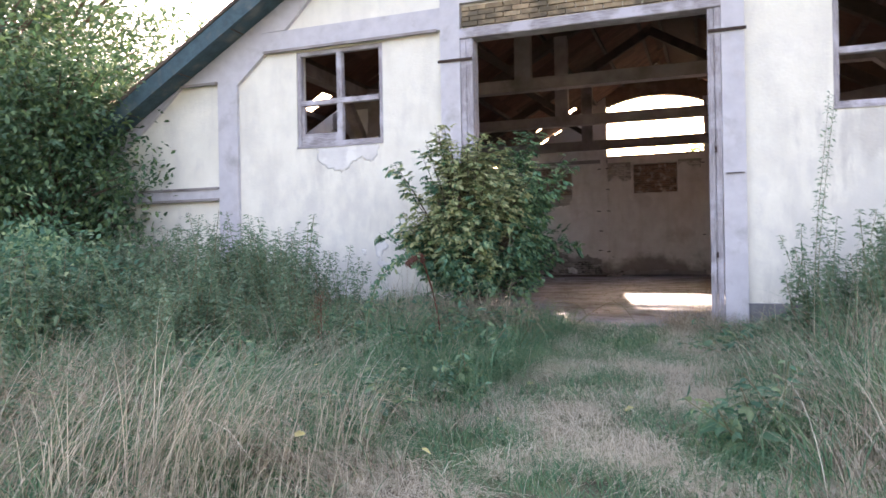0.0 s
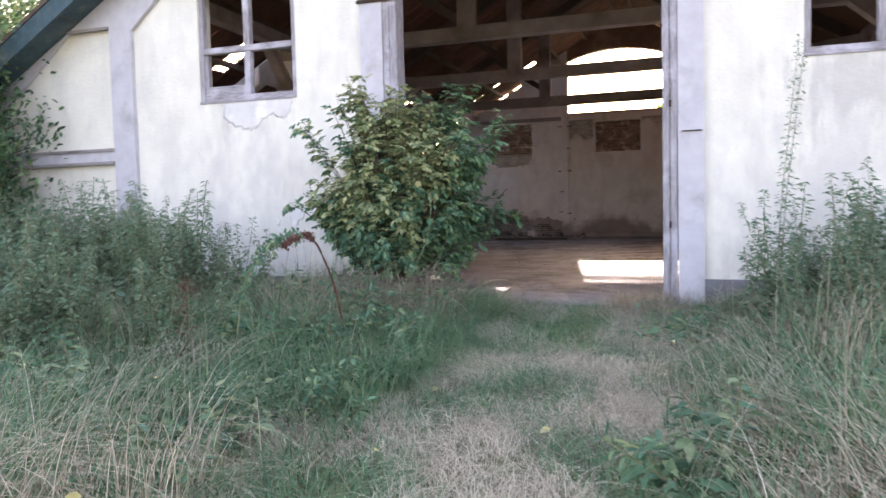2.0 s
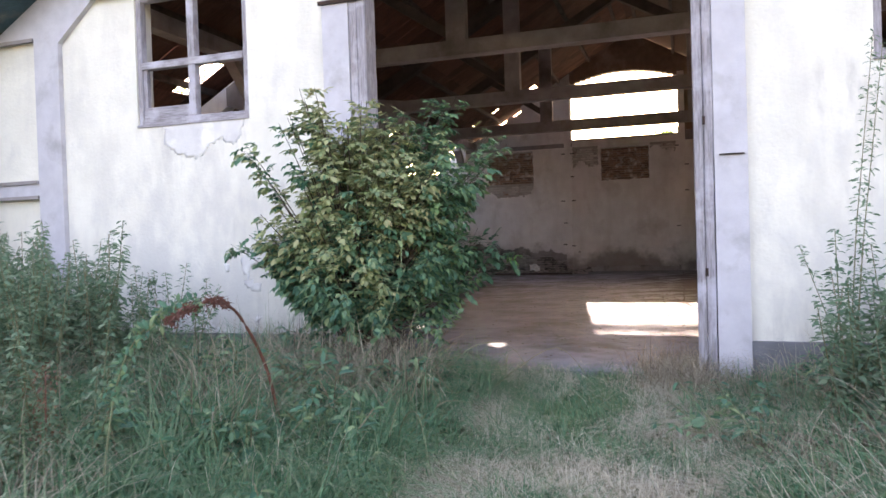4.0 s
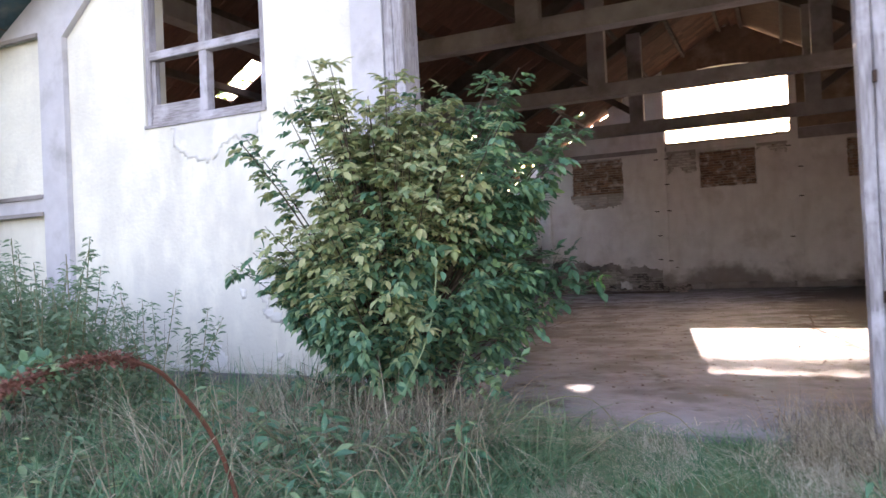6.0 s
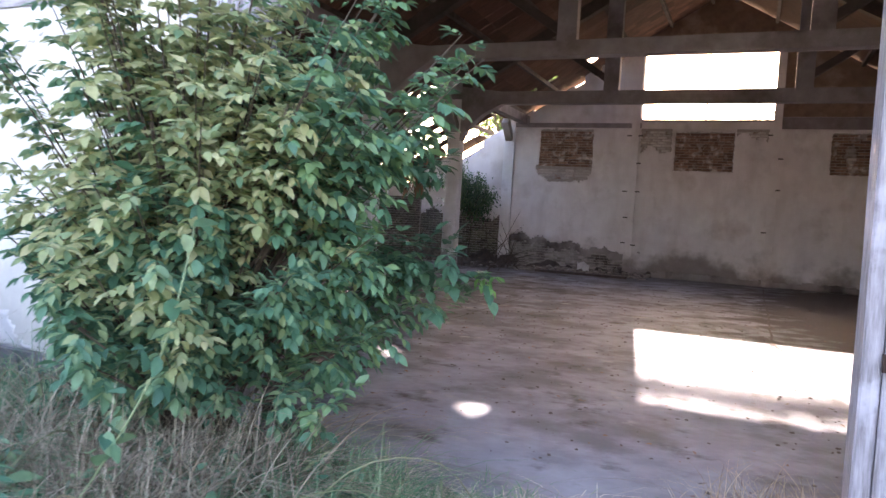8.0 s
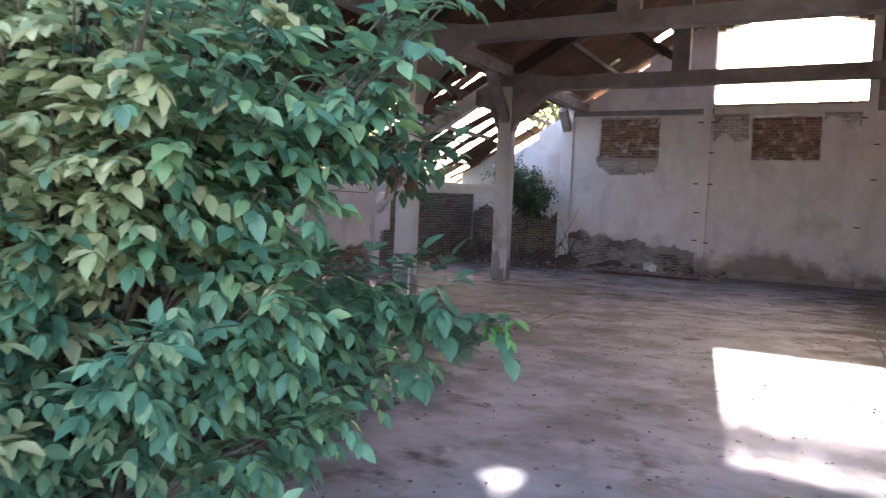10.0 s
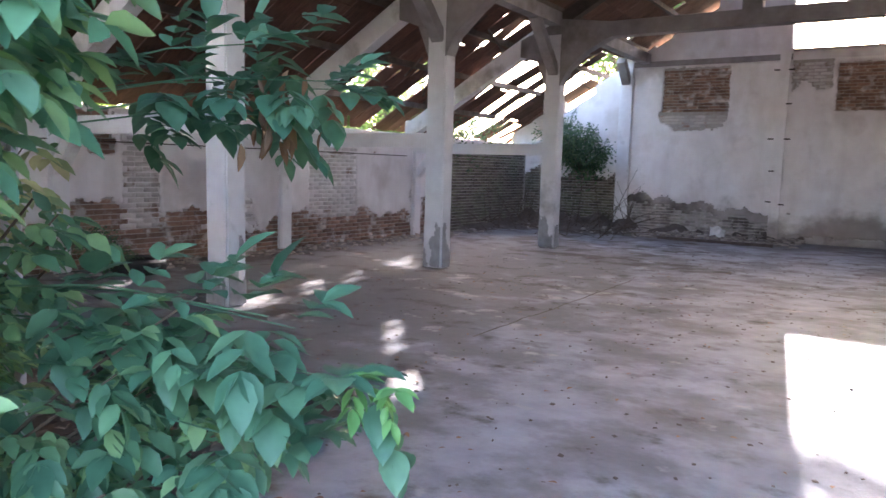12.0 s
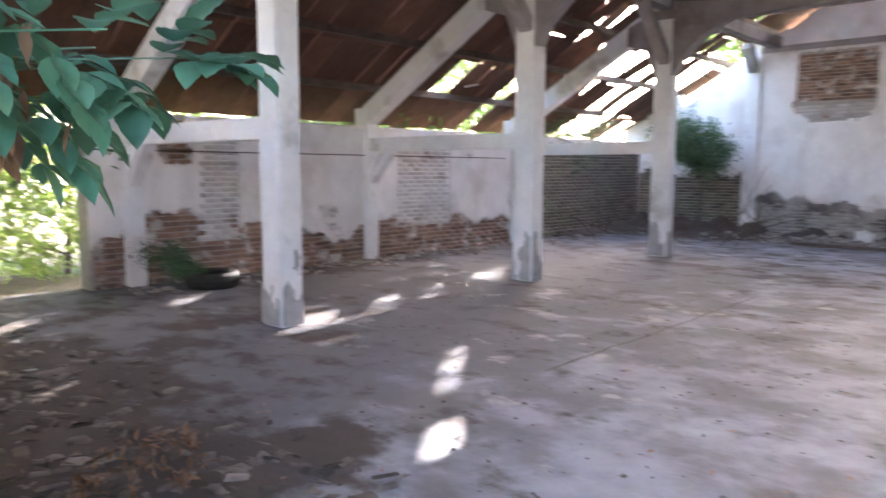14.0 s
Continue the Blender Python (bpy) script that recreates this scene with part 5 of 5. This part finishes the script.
for x0, y0, x1, y1, w in ((-0.50, 4.5, -0.53, 8.8, 0.02), (3.3, 7.2, 4.0, 3.5, 0.05), (3.4, 6.2, 3.4, 16.0, 0.03)):
    bm = bmesh.new()
    n = 26
    L = [(x0 + (x1 - x0) * k / n + 0.05 * noise.noise((k * 0.6, x0, 1)), y0 + (y1 - y0) * k / n) for k in range(n + 1)]
    vs = [(bm.verts.new((x - w / 2 * (1 + 0.6 * noise.noise((x * 5, y * 5, 0))), y, 0.0065)), bm.verts.new((x + w / 2, y, 0.0065))) for x, y in L]
    for (a, b), (c, d) in zip(vs, vs[1:]):
        bm.faces.new((a, b, d, c))
    part("crack", bm, DIRT, FLOOR_OB, "dark crack in the slab")


def chunks(name, n, region, size, mat, label, category, height=0.0, seed=1, bias=None, slim=0.4, flat_to=0.15):
    rn = np.random.default_rng(seed)
    V, Q = [], []
    cube = np.array([(-1, -1, 0), (1, -1, 0), (1, 1, 0), (-1, 1, 0), (-.7, -.8, 1), (.8, -.7, 1), (.7, .8, 1), (-.8, .7, 1)], float)
    faces = np.array([(4, 5, 6, 7), (0, 1, 5, 4), (1, 2, 6, 5), (2, 3, 7, 6), (3, 0, 4, 7)])
    k = 0
    while k < n:
        x, y = rn.uniform(*region[:2]), rn.uniform(*region[2:])
        if bias and rn.uniform() > bias(x, y):
            continue
        s = size * rn.uniform(0.4, 1.4)
        c = cube * (s, s * rn.uniform(slim, slim + 0.6), s * rn.uniform(flat_to, flat_to * 4)) + rn.normal(0, s * 0.12, (8, 3))
        c[:4, 2] = np.minimum(c[:4, 2], 0)
        a = rn.uniform(0, math.tau)
        ca, sa = math.cos(a), math.sin(a)
        c = np.stack([c[:, 0] * ca - c[:, 1] * sa + x, c[:, 0] * sa + c[:, 1] * ca + y, c[:, 2] + 0.004 + height * rn.uniform(0, 1) * (bias(x, y) if bias else 1)], 1)
        Q.append(faces + len(V) * 8)
        V.append(c)
        k += 1
    return tagged(mesh_arrays(name, np.concatenate(V), np.concatenate(Q), mat), label, category, kind="stuff")


# dark earth heaped along the foot of the far walls
hx, hy = np.linspace(-6.42, 1.2, 110), np.linspace(13.4, 17.06, 50)
HX, HY = np.meshgrid(hx, hy)
HZ = np.zeros_like(HX)
for i in range(HX.shape[0]):
    for j in range(HX.shape[1]):
        x, y = HX[i, j], HY[i, j]
        rise = 0.34 * math.exp(-((x + 4.7) / 1.7) ** 2 - ((y - 16.9) / 1.2) ** 2) + 0.20 * math.exp(-((y - 17.1) / 0.35) ** 2) * (x < 0.6) + 0.22 * math.exp(-((x + 6.5) / 0.5) ** 2)
        HZ[i, j] = rise * (0.7 + 0.9 * n2(x * 2.2, y * 2.2, 6.0)) - 0.045
k = np.arange((HX.shape[0] - 1) * HX.shape[1]).reshape(HX.shape[0] - 1, HX.shape[1])[:, :-1].reshape(-1, 1)
tagged(mesh_arrays("earth_heap", np.stack([HX.ravel(), HY.ravel(), HZ.ravel()], 1), np.concatenate([k, k + 1, k + HX.shape[1] + 1, k + HX.shape[1]], 1), DIRT), "dark earth and dirt heaped in the ruined corner", "earth", kind="stuff")
chunks("rubble", 1100, (-6.3, 0.6, 15.5, 17.0), 0.055, RUBBLE, "broken brick and plaster rubble along the wall base", "rubble", 0.10, 3, lambda x, y: max(0, (y - 15.4) / 1.6))
chunks("side_rubble", 420, (-6.4, -5.5, 3.8, 15.5), 0.045, RUBBLE, "broken brick and plaster crumbs along the side wall", "rubble", 0.03, 4, lambda x, y: max(0, (-5.5 - x) / 0.9))
chunks("door_debris", 1000, (-5.2, 0.1, 0.45, 3.2), 0.055, DEBRIS, "dark wood splinters and bark on earth", "debris", 0.0, 5, lambda x, y: max(0, 1 - (y - 0.4) / 2.4), 0.06, 0.05)
chunks("tile_shards", 70, (-4.2, -0.2, 0.5, 2.6), 0.045, RUBBLE, "flat grey broken tile shards on dark earth", "debris", 0.0, 15, lambda x, y: max(0, 1 - (y - 0.4) / 2.0), 0.4, 0.05)
chunks("floor_crumbs", 1900, (-3.5, 6.0, 0.6, 14.0), 0.011, DIRT, "small dark crumbs scattered over the floor", "debris", 0.0, 6)
rl = np.random.default_rng(8)
m = 520
pos = np.stack([rl.uniform(-4.5, 5.0, m), rl.uniform(0.4, 12, m), np.full(m, 0.012)], 1)
v, q = leaf_cloud(pos, np.stack([rl.normal(0, 1, m), rl.normal(0, 1, m), np.full(m, 0.02)], 1), rl.uniform(0.02, 0.055, m), 3, 0.15)
tagged(mesh_arrays("leaf_litter", v, q, DEADLEAF), "scattered dry brown leaves on the floor", "leaves", kind="stuff")

# old tyre with moss
tyre = thing("tyre", "old black tyre lying flat by the side wall", "tyre", at=(-5.75, 4.75, 0.0))
bm = bmesh.new()
prof = [(0.20, 0.02), (0.30, 0.0), (0.335, 0.04), (0.345, 0.10), (0.335, 0.16), (0.30, 0.20), (0.20, 0.18), (0.19, 0.16), (0.27, 0.10), (0.19, 0.04)]
rings = [[bm.verts.new((math.cos(k * math.tau / 40) * a, math.sin(k * math.tau / 40) * a, b)) for a, b in prof] for k in range(40)]
for k in range(40):
    for j in range(len(prof)):
        bm.faces.new((rings[k][j], rings[(k + 1) % 40][j], rings[(k + 1) % 40][(j + 1) % len(prof)], rings[k][(j + 1) % len(prof)]))
part("tyre_body", bm, RUBBER, tyre)
tree("shrub", "low dark green plant growing behind the tyre", (-6.0, 4.25, 0), 0.55, 0.42, 60, 0.035, LEAFDARK, 61, 0.012, 0.1)

# dead branches in the corner
bm = bmesh.new()
rb = random.Random(4)
for k in range(95):
    a = Vector((rb.uniform(-6.2, -2.6), rb.uniform(13.6, 16.4), rb.uniform(0.02, 0.25)))
    d = Vector((rb.uniform(-1, 1), rb.uniform(-0.5, 0.6), rb.uniform(-0.1, 0.75))).normalized() * rb.uniform(0.5, 1.7)
    e = a + d
    e.z = max(0.03, e.z)
    e.x, e.y = min(max(e.x, -6.35), -2.0), min(e.y, 16.6)
    tube(bm, [a, (a + e) / 2 + Vector((0, 0, 0.06)), e], 0.012, 0.004, 4)
tagged(part("dead_branches", bm, BARK), "tangle of dead branches in the ruined corner", "branches", kind="stuff")
bm = bmesh.new()
bmesh.ops.create_grid(bm, x_segments=6, y_segments=4, size=0.17)
for v in bm.verts:
    v.co.z = 0.10 + 0.09 * noise.noise(v.co * 9)
ob = part("scrap_sheet", bm, PAPER)
ob.matrix_world = pose(-1.15, 16.35, 0.10, 35, 10, 20)
tagged(ob, "crumpled pale plastic scrap on the rubble", "scrap")
bm = boxes((-2.2, 15.35, 0.01, 0.2, 15.43, 0.07))
ob = tagged(part("fallen_batten", bm, PURLIN), "fallen roof batten lying by the rubble", "batten")

# broken battens hanging from the roof
for k in range(16):
    y = rb.uniform(8.5, 15.8)
    x = rb.uniform(-6.2, -3.8)
    bm = bmesh.new()
    beam(bm, (x, y, roof_z(x) + 0.0), (x + rb.uniform(-0.7, 0.7), y + rb.uniform(-0.5, 0.5), roof_z(x) - rb.uniform(0.05, 0.5)), 0.04, 0.03)
    part("broken_batten", bm, PURLIN, roof, "splintered hanging batten")

# ---- outdoor odds ----
def bend(pts, n=6):
    """A smooth line through the points."""
    P = [Vector(pts[0]), *[Vector(q) for q in pts], Vector(pts[-1])]
    out = []
    for a, b, c, d in zip(P, P[1:], P[2:], P[3:]):
        for k in range(n):
            t = k / n
            out.append(0.5 * ((2 * b) + (c - a) * t + (2 * a - 5 * b + 4 * c - d) * t * t + (3 * b - a - 3 * c + d) * t ** 3))
    return out + [P[-1]]


arch = thing("dock_stalk", "long reddish dock stalk arching over the grass, heavy with seed", "weed", at=(0.86, -2.40, 0.0))
LINE = bend([(0.0, 0.0, -0.25), (-0.01, -0.2, 0.42), (0.0, -0.48, 0.80), (0.05, -0.72, 0.925), (0.13, -0.96, 0.965), (0.16, -1.2, 0.94), (0.16, -1.34, 0.90)])
bm = bmesh.new()
tube(bm, LINE, 0.011, 0.006, 6)
part("stalk", bm, STEM, arch)
k = 900
at = np.array([tuple(c) for c in LINE])
u = len(LINE) - 1 - rl.uniform(0, 1, k) ** 1.2 * len(LINE) * 0.52
i0 = np.clip(u.astype(int), 0, len(LINE) - 2)
pos = at[i0] + (at[i0 + 1] - at[i0]) * (u - i0)[:, None] + rl.normal(0, 0.013, (k, 3))
v, q = leaf_cloud(pos, rl.normal(0, 1, (k, 3)), rl.uniform(0.012, 0.024, k), 3)
mesh_arrays("seed_head", v, q, RUSTSEED, arch)["kind"] = "stuff"
# leafy stem bending over beside it
nettle = thing("leafy_stem", "green leafy stem bending over the grass", "weed", at=(0.55, -3.75, 0.0))
LINE = bend([(0.0, 0.0, -0.25), (0.05, 0.05, 0.35), (0.12, 0.12, 0.72), (0.30, 0.2, 0.93), (0.48, 0.25, 0.98)])
bm = bmesh.new()
tube(bm, LINE, 0.007, 0.003, 5)
part("stalk", bm, STALK, nettle)
at = np.array([tuple(c) for c in LINE])
i0 = rl.integers(len(LINE) // 3, len(LINE) - 1, 240)
v, q = leaf_cloud(at[i0] + rl.normal(0, 0.02, (240, 3)), rl.normal(0, 1, (240, 3)) + (0, 0, -0.3), rl.uniform(0.03, 0.06, 240), 3)
mesh_arrays("stem_leaves", v, q, LEAF, nettle)["kind"] = "stuff"
dock = thing("dock_plant", "rusty brown dried dock seed head", "weed", at=(0.05, -3.6, float(ground_z(0.05, -3.6))))
bm = bmesh.new()
tube(bm, [(0, 0, -0.05), (0.02, 0, 0.4), (0, 0.03, 0.75)], 0.007, 0.004, 5)
part("stalk", bm, STEM, dock)
k = 260
v, q = leaf_cloud(np.stack([rl.normal(0, 0.045, k), rl.normal(0, 0.045, k), rl.uniform(0.35, 0.8, k)], 1), rl.normal(0, 1, (k, 3)), rl.uniform(0.015, 0.03, k), 4)
mesh_arrays("seed_head", v, q, DEADLEAF, dock)["kind"] = "stuff"
bm = bmesh.new()
vs = [bm.verts.new(c) for c in LEAF_V * (1, 1.1, 1)]
for f in LEAF_Q.tolist():
    bm.faces.new([vs[i] for i in f])
me_yellow = bpy.data.meshes.new("yellow_leaf")
bm.to_mesh(me_yellow)
bm.free()
me_yellow.materials.append(YELLOW)
for x, y, up in ((1.95, -5.6, 0.12), (2.25, -6.3, 0.05), (2.1, -4.6, 0.05), (2.5, -5.2, 0.04), (1.2, -5.9, 0.25), (2.05, -3.4, 0.05), (0.6, -4.6, 0.35), (2.9, -4.1, 0.04), (1.7, -7.0, 0.2)):
    ob = new("fallen_leaf", me_yellow)
    ob.matrix_world = pose(x, y, float(ground_z(x, y)) + up, rl.uniform(-30, 30), rl.uniform(-50, 10), rl.uniform(0, 360)) @ Matrix.Scale(0.075, 4)
    tagged(ob, "fallen yellow leaf lying on the grass", "leaf", "yellow leaves on the grass")

# dry stems and fallen canes by the bush and in the weeds
for k in range(44):
    x, y = rl.uniform(-1.2, 1.8), rl.uniform(-2.4, -0.7)
    z = float(ground_z(x, y))
    a = rl.uniform(0, math.tau)
    L = rl.uniform(0.5, 1.1)
    d = Vector((math.cos(a), math.sin(a), 0))
    bm = bmesh.new()
    tube(bm, bend([(0, 0, -0.02), d * L * 0.35 + Vector((0, 0, rl.uniform(0.15, 0.45))), d * L * 0.75 + Vector((0, 0, rl.uniform(0.15, 0.5))), d * L + Vector((0, 0, rl.uniform(0.05, 0.3)))], 4), 0.005, 0.002, 4)
    ob = part("dry_stem", bm, STALK)
    ob.location = (x, y, z)
    tagged(ob, "thin dry brown stem bent over the grass", "stem", "dry stems by the bush")

# pale vine hanging before the bush
vine = thing("vine", "pale green vine stem arching down before the bush", "vine", at=(1.2, -1.55, 0.0))
LINE = bend([(-0.42, -0.05, 0.02), (-0.2, -0.02, 0.28), (-0.02, 0.0, 0.55), (0.10, 0.05, 0.82), (0.13, 0.12, 1.1), (0.10, 0.2, 1.3)])
bm = bmesh.new()
tube(bm, LINE, 0.004, 0.003, 5)
part("stem", bm, VINE, vine)
at = np.array([tuple(c) for c in LINE])
i0 = rl.integers(3, len(LINE) - 1, 26)
v, q = leaf_cloud(at[i0] + rl.normal(0, 0.03, (26, 3)), rl.normal(0, 1, (26, 3)) + (0, 0, -0.6), rl.uniform(0.06, 0.10, 26), 3, 0.4, 0.9)
mesh_arrays("vine_leaves", v, q, LEAF, vine)["kind"] = "stuff"

# withered twigs lying on the dark earth
for x, y, a, L in ((-0.55, 1.35, 2.2, 0.75), (-0.75, 1.15, 1.2, 0.6), (-0.3, 1.2, 2.9, 0.55), (-1.2, 1.5, 0.5, 0.7)):
    twig = thing("withered_twig", "dry brown twig with withered leaves on dark earth", "twig", "withered twigs by the threshold", at=(x, y, 0.0))
    d = Vector((math.cos(a), math.sin(a), 0))
    LINE = bend([(0, 0, 0.008), d * L * 0.3 + Vector((0.03, 0, 0.12)), d * L * 0.7 + Vector((0, 0.04, 0.16)), d * L + Vector((0, 0, 0.05))], 5)
    bm = bmesh.new()
    tube(bm, LINE, 0.007, 0.003, 5)
    part("stem", bm, BARK, twig)
    at = np.array([tuple(c) for c in LINE])
    i0 = rl.integers(2, len(LINE), 46)
    v, q = leaf_cloud(at[i0] + rl.normal(0, 0.025, (46, 3)) * (1, 1, 0.6) + (0, 0, 0.02), rl.normal(0, 0.6, (46, 3)) + (0, 0, -0.4), rl.uniform(0.03, 0.075, 46), 5, 0.8, 0.5)
    v[:, 2] = np.maximum(v[:, 2], 0.006)
    mesh_arrays("withered_leaves", v, q, DEADLEAF, twig)["kind"] = "stuff"
